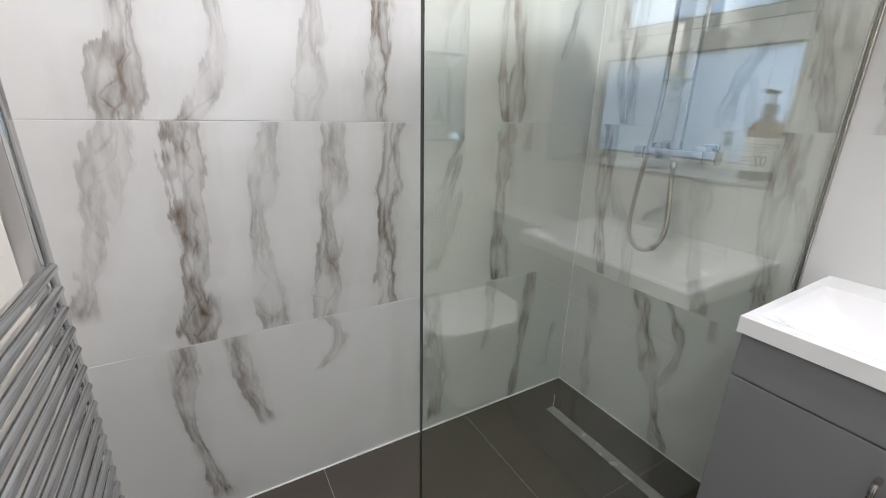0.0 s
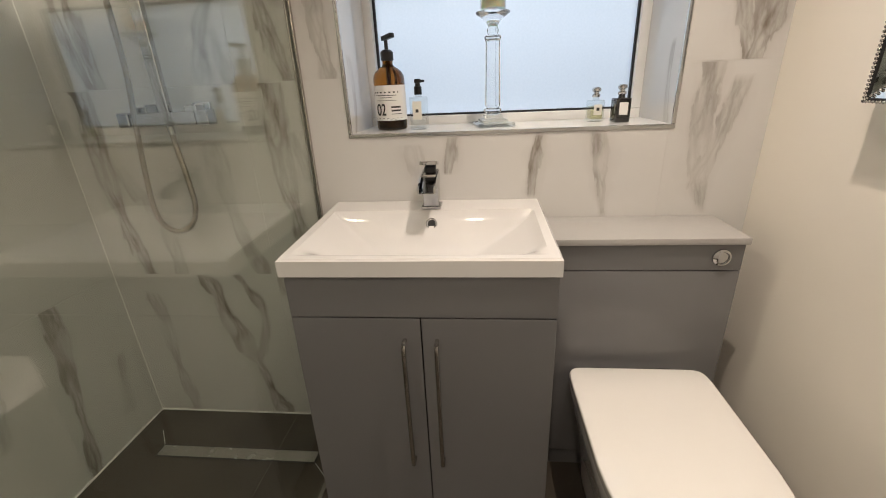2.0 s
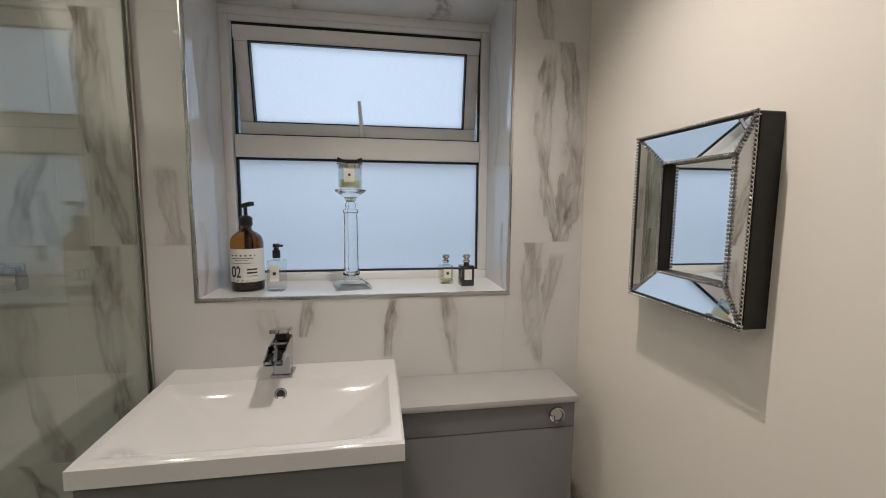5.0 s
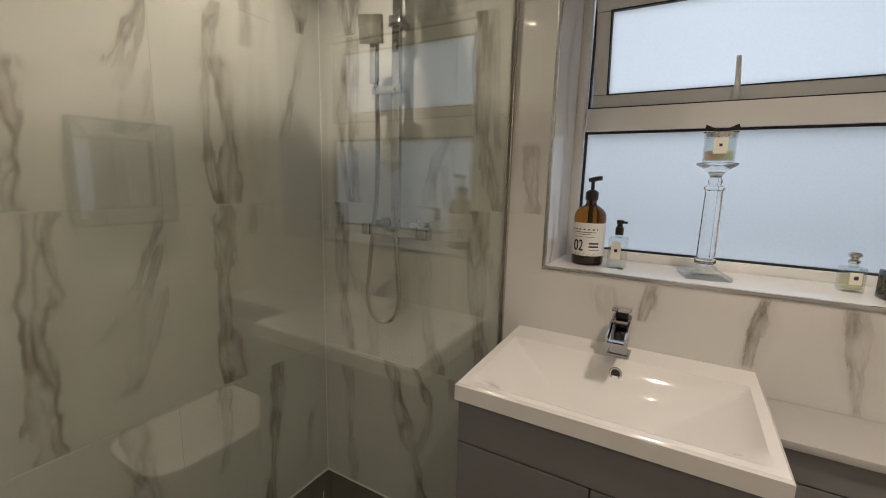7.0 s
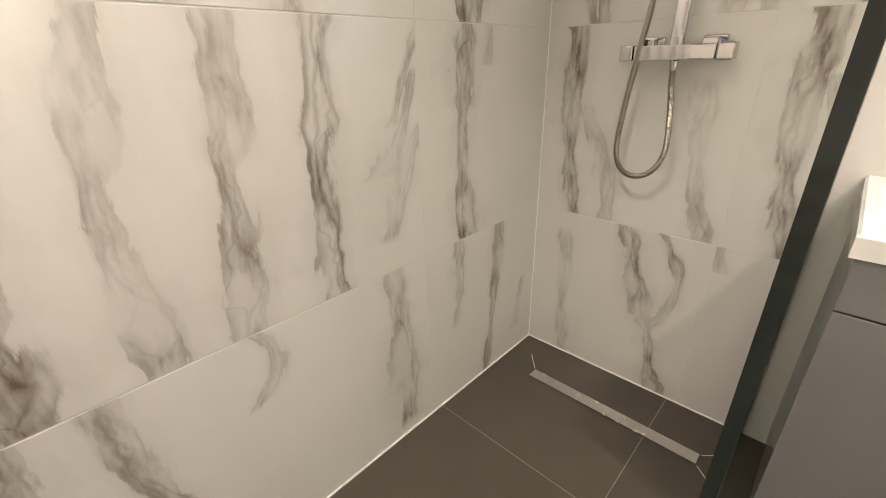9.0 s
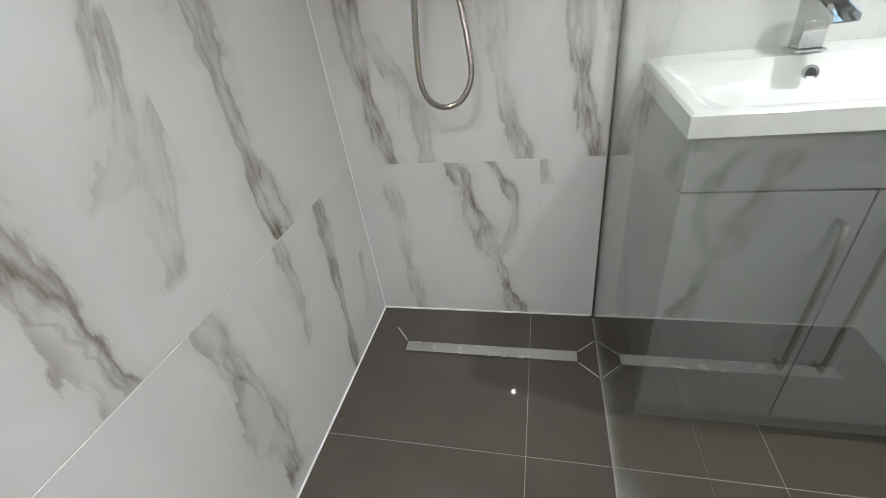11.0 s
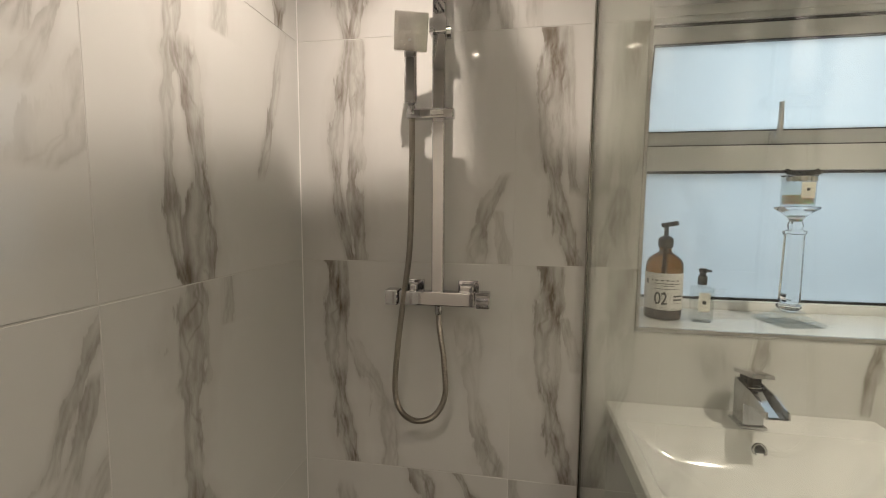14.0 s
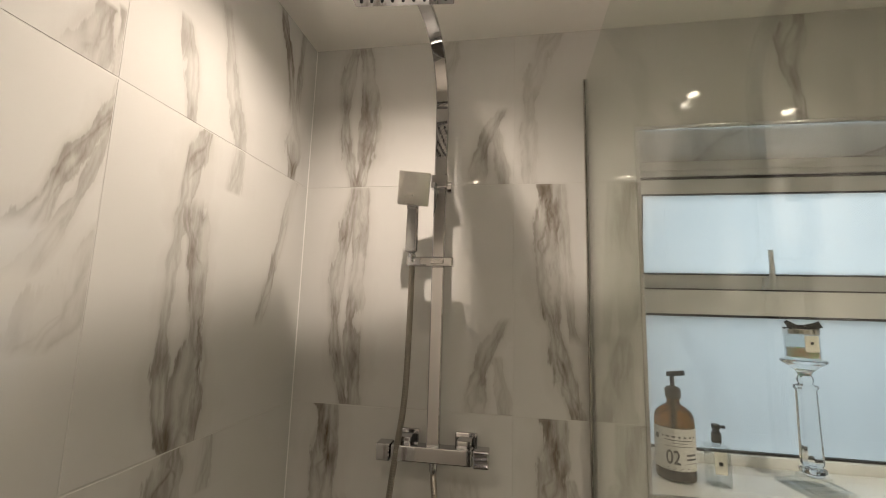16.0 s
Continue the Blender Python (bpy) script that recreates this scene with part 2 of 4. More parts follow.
GREY_UNIT = surface("grey_gloss_lacquer", (0.165, 0.165, 0.168), 0.20, spread=0.03, scale=4.0, relief=0.02, relief_scale=120.0)
GREY_TOP = surface("grey_laminate", (0.39, 0.38, 0.37), 0.32, spread=0.05, scale=14.0)
SILL = surface("pale_sill_stone", (0.74, 0.74, 0.73), 0.12, spread=0.05, scale=7.0)
MIRROR = surface("silvered_mirror", (0.90, 0.91, 0.91), 0.012, 1.0, spread=0.01)
BLACK_WOOD = surface("black_lacquered_wood", (0.005, 0.005, 0.005), 0.55, spread=0.2)
BLACK_PLASTIC = surface("black_plastic", (0.012, 0.012, 0.012), 0.3)
AMBER = clear_glass("amber_glass", (0.32, 0.105, 0.008))
LIQUID = surface("dark_lotion", (0.03, 0.012, 0.005), 0.2)
CRYSTAL = clear_glass("crystal_glass", (0.97, 0.98, 0.99), ior=1.5)
SCENT = thin_crystal("pale_scent", (0.90, 0.89, 0.70), 0.02)
BOTTLE = thin_crystal("bottle_glass", (0.93, 0.95, 0.95), 0.06)
PAPER = surface("cream_label_paper", (0.78, 0.76, 0.68), 0.6)
WHITE_LABEL = surface("white_label_paper", (0.74, 0.73, 0.71), 0.6)
INK = surface("black_ink", (0.03, 0.03, 0.03), 0.6)
WAX = surface("cream_wax", (0.84, 0.76, 0.55), 0.45)
WAX.node_tree.nodes["Principled BSDF"].inputs["Subsurface Weight"].default_value = 0.8
WAX.node_tree.nodes["Principled BSDF"].inputs["Subsurface Scale"].default_value = 0.04
COLUMN_GLASS = clear_glass("column_crystal", (0.98, 0.985, 0.99), ior=1.45)
SILVER_LID = surface("silver_lid", (0.66, 0.65, 0.63), 0.16, 1.0)
RIBBON = surface("black_ribbon", (0.006, 0.006, 0.006), 0.85)
SEALANT = surface("white_sealant", (0.80, 0.79, 0.77), 0.35, spread=0.04)
BLACK_GLASS = surface("black_lacquered_glass", (0.015, 0.014, 0.014), 0.08, coat=0.5)
PANE = frosted()
SCREEN = screen_glass()
FLOOR_TILE = floor_tile_material()
LENS = glowing("lit_lamp_lens", (1.0, 0.86, 0.68), 45.0)
CHEEK_MARBLE = marble("cheek_marble", "Y", [(0.03, 0.07, 0.05, 1.04, 1.25, 0.012, 0.5), (0.15, 0.12, 0.16, 1.45, 1.8, 0.008, 0.3)])
HEAD_MARBLE = marble("head_marble", "X", [(1.17, 1.17, 1.17, 1.5, 2.4, 0.016, 0.8), (1.62, 1.62, 1.62, 1.5, 2.4, 0.022, 0.7)])


# ---- building helpers ----
def origin(ob):
    p = Vector((0, 0, 0))
    while ob is not None:
        p += ob.location
        ob = ob.parent
    return p


def thing(name, base, label, category, group="", kind=""):
    ob = new(name)
    ob.empty_display_size = 0.05
    ob.location = base
    return tagged(ob, label, category, group, kind)


def mesh_of(name, bm, mat, smooth=None):
    me = bpy.data.meshes.new(name)
    bmesh.ops.recalc_face_normals(bm, faces=bm.faces)
    bm.to_mesh(me)
    bm.free()
    me.materials.append(mat)
    if smooth is not None:
        me.shade_smooth()
        me.set_sharp_from_angle(angle=radians(smooth))
    return me


def part(name, bm, mat, parent=None, label="", smooth=None):
    """One mesh object, given in world metres, under a thing or a part."""
    if parent is not None:
        bmesh.ops.translate(bm, verts=bm.verts, vec=-origin(parent))
    ob = new(name, mesh_of(name, bm, mat, smooth))
    ob.parent = parent
    return tagged(ob, label)


def box(x0, x1, y0, y1, z0, z1, bevel=0.0, segments=2, bm=None):
    bm = bm or bmesh.new()
    m = Matrix.LocRotScale(((x0 + x1) / 2, (y0 + y1) / 2, (z0 + z1) / 2), None, (x1 - x0, y1 - y0, z1 - z0))
    made = bmesh.ops.create_cube(bm, size=1, matrix=m)["verts"]
    if bevel:
        edges = list({e for v in made for e in v.link_edges})
        bmesh.ops.bevel(bm, geom=edges, offset=bevel, segments=segments, profile=0.6, affect="EDGES")
    return bm


def lathe(rings, centre, sides=32, bm=None, square=0.0):
    """A turned body from (radius, height) rings, closed at both ends. square: 0 round, 1 square in plan."""
    bm = bm or bmesh.new()
    loops = []
    for r, z in rings:
        loop = []
        for i in range(sides):
            a = 2 * math.pi * (i + 0.5) / sides
            c, s = math.cos(a), math.sin(a)
            k = r * ((1 - square) + square / max(abs(c), abs(s)))
            loop.append(bm.verts.new((centre[0] + k * c, centre[1] + k * s, centre[2] + z)))
        loops.append(loop)
    for a, b in zip(loops, loops[1:]):
        for i in range(sides):
            bm.faces.new((a[i], a[(i + 1) % sides], b[(i + 1) % sides], b[i]))
    bm.faces.new(loops[0][::-1])
    bm.faces.new(loops[-1])
    return bm


def tube(points, radii, sides=12, bm=None, squared=False):
    """A swept bar along points; radii: one number or one for each point."""
    bm = bm or bmesh.new()
    pts = [Vector(p) for p in points]
    rad = radii if isinstance(radii, (list, tuple)) else [radii] * len(pts)
    up, loops = None, []
    for i, p in enumerate(pts):
        way = (pts[min(i + 1, len(pts) - 1)] - pts[max(i - 1, 0)]).normalized()
        if up is None:
            up = way.orthogonal().normalized() if not squared else (Vector((1, 0, 0)) if abs(way.x) < 0.9 else Vector((0, 0, 1)))
        up = (up - way * up.dot(way)).normalized()
        side = way.cross(up)
        loop = []
        for k in range(sides):
            a = 2 * math.pi * (k + 0.5) / sides
            loop.append(bm.verts.new(p + (up * math.cos(a) + side * math.sin(a)) * rad[i]))
        loops.append(loop)
    for a, b in zip(loops, loops[1:]):
        for k in range(sides):
            bm.faces.new((a[k], a[(k + 1) % sides], b[(k + 1) % sides], b[k]))
    bm.faces.new(loops[0][::-1])
    bm.faces.new(loops[-1])
    return bm


def smooth_path(points, steps):
    """Catmull-Rom points through the given ones."""
    p = [Vector(q) for q in points]
    p = [2 * p[0] - p[1]] + p + [2 * p[-1] - p[-2]]
    out = []
    for i in range(1, len(p) - 2):
        for s in range(steps):
            t = s / steps
            a, b, c, d = p[i - 1:i + 3]
            out.append(0.5 * ((2 * b) + (c - a) * t + (2 * a - 5 * b + 4 * c - d) * t * t + (3 * b - a - 3 * c + d) * t ** 3))
    return out + [p[-2]]


def sheet_with_gaps(us, vs, keep, place, depth):
    """A slab cut by the grid lines us and vs, with the cells that keep() allows; place(u, v, w) gives the point at depth w."""
    bm = bmesh.new()
    front, back = {}, {}
    def corner(store, i, j, w):
        if (i, j) not in store:
            store[i, j] = bm.verts.new(place(us[i], vs[j], w))
        return store[i, j]
    cells = {(i, j) for i in range(len(us) - 1) for j in range(len(vs) - 1) if keep((us[i] + us[i + 1]) / 2, (vs[j] + vs[j + 1]) / 2)}
    for i, j in cells:
        ring = ((i, j), (i + 1, j), (i + 1, j + 1), (i, j + 1))
        bm.faces.new([corner(front, a, b, 0.0) for a, b in ring])
        bm.faces.new([corner(back, a, b, depth) for a, b in ring[::-1]])
        for (a, b), (c, d), (di, dj) in zip(ring, ring[1:] + ring[:1], ((0, -1), (1, 0), (0, 1), (-1, 0))):
            if (i + di, j + dj) not in cells:
                bm.faces.new((corner(front, a, b, 0.0), corner(back, a, b, depth), corner(back, c, d, depth), corner(front, c, d, 0.0)))
    return bm


# ---- the room ----
ROOM_X, ROOM_Y = 2.05, -1.72
OPEN_X, OPEN_Z, REVEAL = (0.914, 1.812), (1.042, 1.945), 0.285
DOOR_Y, DOOR_Z = (-1.675, -0.905), 2.03


def in_opening(x, z):
    return OPEN_X[0] < x < OPEN_X[1] and OPEN_Z[0] < z < OPEN_Z[1]


floor = tagged(part("floor", box(-0.2, ROOM_X + 0.2, ROOM_Y - 0.2, 0.4, -0.15, -0.0015), DARK_GROUT), "dark taupe glossy porcelain tiled floor", "floor", kind="structure")
ceiling = tagged(part("ceiling", box(-0.2, ROOM_X + 0.2, ROOM_Y - 0.2, 0.4, CEIL, CEIL + 0.15), CEILING), "smooth white painted ceiling", "ceiling", kind="structure")
wall_north = part("wall_north", sheet_with_gaps([-0.2, *OPEN_X, ROOM_X + 0.2], [0, *OPEN_Z, CEIL], lambda x, z: not in_opening(x, z), lambda u, v, w: (u, 0.0008 + w, v), 0.33), GROUT)
tagged(wall_north, "white marble-effect tiled wall with a window", "wall", kind="structure")
wall_west = tagged(part("wall_west", box(-0.2, -0.0008, ROOM_Y - 0.2, 0.002, 0, CEIL), GROUT), "white marble-effect tiled shower wall", "wall", kind="structure")
wall_south = tagged(part("wall_south", box(-0.002, ROOM_X + 0.2, ROOM_Y - 0.2, ROOM_Y, 0, CEIL), PAINT), "plain cream painted wall behind the towel radiator", "wall", kind="structure")
wall_east = part("wall_east", sheet_with_gaps([ROOM_Y, *DOOR_Y, 0.002], [0, DOOR_Z, CEIL], lambda y, z: not (DOOR_Y[0] < y < DOOR_Y[1] and z < DOOR_Z), lambda u, v, w: (ROOM_X + w, u, v), 0.15), PAINT)
tagged(wall_east, "plain cream painted wall with a doorway", "wall", kind="structure")

# window reveal: tiled cheeks and head, pale sill, chrome edge trim
TRIM = [("reveal_left", box(OPEN_X[0] - 0.002, OPEN_X[0] + 0.006, 0.003, REVEAL - 0.03, OPEN_Z[0] + 0.004, OPEN_Z[1] - 0.006), CHEEK_MARBLE),
        ("reveal_right", box(OPEN_X[1] - 0.006, OPEN_X[1] + 0.002, 0.003, REVEAL - 0.03, OPEN_Z[0] + 0.004, OPEN_Z[1] - 0.006), CHEEK_MARBLE),
        ("reveal_head", box(OPEN_X[0] - 0.002, OPEN_X[1] + 0.002, 0.003, REVEAL - 0.03, OPEN_Z[1] - 0.006, OPEN_Z[1] + 0.002), HEAD_MARBLE),
        ("window_sill", box(OPEN_X[0] - 0.002, OPEN_X[1] + 0.002, 0.003, REVEAL - 0.03, OPEN_Z[0] - 0.004, OPEN_Z[0] + 0.006, 0.001), SILL)]
for name, bm, mat in TRIM:
    part(name, bm, mat, wall_north)
for x0, x1, z0, z1 in ((OPEN_X[0] - 0.004, OPEN_X[1] + 0.004, OPEN_Z[0] - 0.004, OPEN_Z[0] + 0.007), (OPEN_X[0] - 0.004, OPEN_X[1] + 0.004, OPEN_Z[1] - 0.007, OPEN_Z[1] + 0.004),
                       (OPEN_X[0] - 0.004, OPEN_X[0] + 0.0065, OPEN_Z[0] + 0.007, OPEN_Z[1] - 0.007), (OPEN_X[1] - 0.0065, OPEN_X[1] + 0.004, OPEN_Z[0] + 0.007, OPEN_Z[1] - 0.007)):
    part("edge_trim", box(x0, x1, -0.003, 0.006, z0, z1, 0.002), TRIM_STEEL, wall_north, "chrome tile edge trim", smooth=40)

# window
WY = 0.255
window = thing("window_1", (1.36, WY, OPEN_Z[0]), "white plastic window with frosted panes, top light ajar", "window", kind="structure")


def ring_frame(x0, x1, z0, z1, w, y0, y1, bevel=0.004):
    bm = bmesh.new()
    for a, b, c, d in ((x0, x1, z0, z0 + w), (x0, x1, z1 - w, z1), (x0, x0 + w, z0 + w, z1 - w), (x1 - w, x1, z0 + w, z1 - w)):
        box(a, b, y0, y1, c, d, bevel, 2, bm)
    return bm


part("window_frame", ring_frame(OPEN_X[0] + 0.004, OPEN_X[1] - 0.004, OPEN_Z[0] + 0.004, OPEN_Z[1] - 0.004, 0.030, WY, WY + 0.07), UPVC, window, smooth=40)
part("frame_head", box(0.949, 1.777, WY + 0.001, WY + 0.069, 1.8945, 1.9105, 0.002), UPVC, window, smooth=25)
part("transom", box(0.954, 1.777, WY, WY + 0.07, 1.466, 1.538, 0.004), UPVC, window, smooth=40)
def ajar(bm):
    """The top light hangs from its head and stands open at the foot."""
    pivot = Matrix.Translation((0, WY + 0.03, 1.90))
    bmesh.ops.transform(bm, matrix=pivot @ Matrix.Rotation(radians(9.5), 4, "X") @ pivot.inverted(), verts=bm.verts)
    return bm


sash = part("sash", ajar(ring_frame(0.956, 1.774, 1.542, 1.888, 0.048, WY + 0.004, WY + 0.062, 0.006)), UPVC, window, "white opening top sash", smooth=40)
part("sash_gasket", ring_frame(0.9535, 1.7775, 1.5375, 1.8945, 0.0055, WY + 0.014, WY + 0.03, 0), RUBBER, sash, "black rubber gasket")
part("pane_gasket", ajar(ring_frame(1.0015, 1.7285, 1.5875, 1.8425, 0.004, WY + 0.0025, WY + 0.03, 0)), RUBBER, sash, "black rubber gasket")
part("pane", ajar(box(1.004, 1.726, WY + 0.028, WY + 0.034, 1.590, 1.840)), PANE, sash, "frosted glass pane")
part("pane_gasket", ring_frame(0.9505, 1.7795, 1.0745, 1.4665, 0.0075, WY + 0.016, WY + 0.03, 0), RUBBER, window, "black rubber gasket")
part("pane", box(0.955, 1.774, WY + 0.028, WY + 0.034, 1.079, 1.462), PANE, window, "frosted glass pane")
handle_bm = box(1.349, 1.375, WY - 0.012, WY + 0.004, 1.546, 1.582, 0.004)
tube([(1.362, WY - 0.02, 1.553), (1.362, WY - 0.028, 1.568), (1.359, WY - 0.03, 1.61), (1.355, WY - 0.026, 1.668)], [0.010, 0.009, 0.007, 0.006], 10, handle_bm)
part("window_handle", ajar(handle_bm), UPVC, sash, "white lever handle", smooth=50)

# door, frame and skirting in the painted wall
door = thing("door_1", (ROOM_X + 0.02, DOOR_Y[1] - 0.02, 0), "closed white painted door with steel hinges", "door", kind="structure")
part("leaf", box(ROOM_X + 0.004, ROOM_X + 0.044, DOOR_Y[0] + 0.022, DOOR_Y[1] - 0.022, 0.006, DOOR_Z - 0.022, 0.002), GLOSS_WHITE, door)
for zc in (0.25, 0.995, 1.78):
    bm = bmesh.new()
    for k in range(5):
        lathe([(0.0062, -0.0068), (0.0068, -0.006), (0.0068, 0.006), (0.0062, 0.0068)], (ROOM_X - 0.001, DOOR_Y[1] - 0.0205, zc + (k - 2) * 0.0145), 14, bm)
    box(ROOM_X + 0.0, ROOM_X + 0.004, DOOR_Y[1] - 0.018, DOOR_Y[1] - 0.001, zc - 0.036, zc + 0.036, 0, 1, bm)
    part("hinge", bm, STEEL, door, "steel butt hinge", smooth=40)
for y0, y1, z0, z1 in ((DOOR_Y[1] - 0.019, DOOR_Y[1] + 0.002, 0, DOOR_Z), (DOOR_Y[0] - 0.002, DOOR_Y[0] + 0.019, 0, DOOR_Z), (DOOR_Y[0] + 0.019, DOOR_Y[1] - 0.019, DOOR_Z - 0.019, DOOR_Z)):
    part("door_lining", box(ROOM_X - 0.004, ROOM_X + 0.16, y0, y1, z0, z1), GLOSS_WHITE, door)
part("closed_back", box(ROOM_X + 0.165, ROOM_X + 0.2, DOOR_Y[0] - 0.1, DOOR_Y[1] + 0.1, 0, DOOR_Z + 0.1), PAINT, wall_east)


def architrave(y_in, y_out, z_top):
    """A moulded upright: thin by the door, with a rounded bead along the outer edge."""
    bm = bmesh.new()
    s = 1 if y_out > y_in else -1
    profile = [(0, 0), (0, 0.006), (0.003, 0.008), (0.044, 0.013), (0.050, 0.018), (0.058, 0.020), (0.066, 0.019), (0.070, 0.014), (0.070, 0)]
    rings = [[bm.verts.new((ROOM_X + 0.001 - d, y_in + s * w, z)) for w, d in profile] for z in (0, z_top)]
    n = len(profile)
    for i in range(n):
        bm.faces.new((rings[0][i], rings[0][(i + 1) % n], rings[1][(i + 1) % n], rings[1][i]))
    bm.faces.new(rings[0])
    bm.faces.new(rings[1][::-1])
    return bm


trim = thing("trim", (ROOM_X, DOOR_Y[1], 0), "white moulded door architrave", "architrave", kind="structure")
part("upright", architrave(DOOR_Y[1] - 0.004, DOOR_Y[1] + 0.07, DOOR_Z + 0.07), GLOSS_WHITE, trim)
part("upright", box(ROOM_X - 0.017, ROOM_X, ROOM_Y + 0.002, DOOR_Y[0] + 0.004, 0, DOOR_Z + 0.07, 0.003), GLOSS_WHITE, trim)
part("head", box(ROOM_X - 0.018, ROOM_X + 0.001, DOOR_Y[0] + 0.006, DOOR_Y[1] - 0.006, DOOR_Z - 0.004, DOOR_Z + 0.066, 0.003), GLOSS_WHITE, trim)
skirt = bmesh.new()
box(ROOM_X - 0.015, ROOM_X + 0.001, DOOR_Y[1] + 0.068, -0.001, 0.0, 0.062, 0.0, 1, skirt)
box(ROOM_X - 0.010, ROOM_X + 0.001, DOOR_Y[1] + 0.068, -0.001, 0.062, 0.075, 0.004, 2, skirt)
tagged(part("baseboard", skirt, GLOSS_WHITE), "low white painted skirting board", "skirting board", kind="structure")

# ---- ceiling lamps ----
lamp = thing("downlight", (*LAMPS[0], CEIL), "small round recessed ceiling downlight, lit", "downlight", "ceiling downlights")
lx, ly = LAMPS[0]
bezel = bmesh.new()
tube([(lx + 0.038 * math.cos(a), ly + 0.038 * math.sin(a), CEIL - 0.002) for a in (2 * math.pi * k / 32 for k in range(33))], 0.006, 8, bezel)
part("bezel", bezel, CHROME, lamp, "polished chrome ring", smooth=60)
part("lens", lathe([(0.018, -0.004), (0.021, -0.002), (0.022, 0.002)], (lx, ly, CEIL), 24), LENS, lamp, "glowing warm lens")
for x, y in LAMPS[1:]:
    copy_thing(lamp, pose(x, y, CEIL))

# ---- shower ----
GX = 0.79
screen = thing("shower_screen", (GX, -0.58, 0), "tall clear green-tinted glass shower screen on the floor", "shower screen")
part("glass_panel", box(GX - 0.003, GX + 0.003, -1.163, -0.004, 0.004, 2.083, 0.0008, 1), SCREEN, screen)
edge = surface("dark_glass_edge", (0.010, 0.016, 0.014), 0.12)
part("glass_edge", box(GX - 0.0031, GX + 0.0031, -1.1645, -1.1632, 0.004, 2.083), edge, screen, "dark green polished glass edge")
channel = bmesh.new()
box(GX - 0.0075, GX - 0.0035, -0.014, -0.0005, 0.0, 2.085, 0.001, 1, channel)
box(GX + 0.0035, GX + 0.0075, -0.014, -0.0005, 0.0, 2.085, 0.001, 1, channel)
part("wall_channel", channel, PEWTER, screen, "slim dark metal wall channel")
part("floor_seal", box(GX - 0.0055, GX + 0.0055, -1.163, -0.018, -0.0003, 0.0045), DARK_GROUT, screen)

shower = thing("shower_set", (0.41, 0, 1.1), "square chrome shower set with riser, rain head and hose", "shower")
RX, RY = 0.409, -0.060
part("riser", box(RX - 0.016, RX + 0.016, RY - 0.009, RY + 0.009, 1.125, 1.81, 0.003), CHROME, shower, smooth=12)


def flat_bar(points, wide, thick):
    """A flat bar with rounded edges swept along points that run in y and z."""
    bm, loops = bmesh.new(), []
    pts = [Vector(p) for p in points]
    for i, p in enumerate(pts):
        way = (pts[min(i + 1, len(pts) - 1)] - pts[max(i - 1, 0)]).normalized()
        side = Vector((1, 0, 0)) - way * way.x
        side.normalize()
        out = way.cross(side)
        loops.append([bm.verts.new(p + side * a * wide / 2 + out * b * thick / 2) for a, b in ((-1, -0.6), (-0.85, -1), (0.85, -1), (1, -0.6), (1, 0.6), (0.85, 1), (-0.85, 1), (-1, 0.6))])
    for a, b in zip(loops, loops[1:]):
        for k in range(8):
            bm.faces.new((a[k], a[(k + 1) % 8], b[(k + 1) % 8], b[k]))
    bm.faces.new(loops[0][::-1])
    bm.faces.new(loops[-1])
    return bm


arm = [(RX, RY, 1.80), (RX, RY, 1.94), (RX, RY - 0.010, 2.03), (RX - 0.004, RY - 0.05, 2.115), (RX - 0.010, RY - 0.13, 2.155), (RX - 0.016, RY - 0.23, 2.15), (RX - 0.016, RY - 0.33, 2.12), (RX - 0.019, RY - 0.405, 2.084)]
part("shower_arm", flat_bar(smooth_path(arm, 6), 0.033, 0.013), CHROME, shower, "curved flat chrome arm", smooth=35)
HEAD = Vector((RX - 0.019, RY - 0.411, 2.067))
rain = new("rain_head", mesh_of("rain_head", box(-0.1, 0.1, -0.1, 0.1, -0.005, 0.005, 0.002), CHROME, 40))
rain.parent, rain.location, rain.rotation_euler = shower, HEAD - origin(shower), (0, 0, radians(5))
tagged(rain, "flat square chrome rain head")
nozzles = bmesh.new()
for i in range(9):
    for j in range(9):
        lathe([(0.0034, 0), (0.0028, -0.003), (0.001, -0.0034)], ((i - 4) * 0.021, (j - 4) * 0.021, -0.005), 8, nozzles)
noz = new("nozzles", mesh_of("nozzles", nozzles, RUBBER))
noz.parent = rain
tagged(noz, "grid of dark rubber nozzles", kind="stuff")
part("arm_joint", lathe([(0.013, 0.0), (0.015, 0.004), (0.014, 0.016), (0.010, 0.022)], HEAD + Vector((0, 0, 0.004)), 20), CHROME, shower, smooth=25)
part("valve_body", box(0.309, 0.505, -0.079, -0.043, 1.098, 1.134, 0.003), CHROME, shower, "chrome thermostatic bar valve", smooth=12)
for x0, x1 in ((0.272, 0.307), (0.507, 0.545)):
    part("knob", box(x0, x1, -0.081, -0.041, 1.096, 1.136, 0.004), CHROME, shower, "square chrome control knob", smooth=12)
for x in (0.334, 0.484):
    part("wall_flange", box(x - 0.028, x + 0.028, -0.010, -0.0005, 1.099, 1.155, 0.003), CHROME, shower, smooth=12)
    part("inlet", box(x - 0.018, x + 0.018, -0.06, -0.008, 1.125, 1.149, 0.003), CHROME, shower, smooth=12)
bm = box(RX - 0.023, RX + 0.021, RY - 0.017, RY + 0.017, 1.772, 1.808, 0.003)
box(RX - 0.010, RX + 0.010, RY + 0.015, -0.001, 1.78, 1.80, 0.002, 2, bm)
bracket = part("wall_bracket", bm, CHROME, shower, "chrome riser joint block", smooth=12)
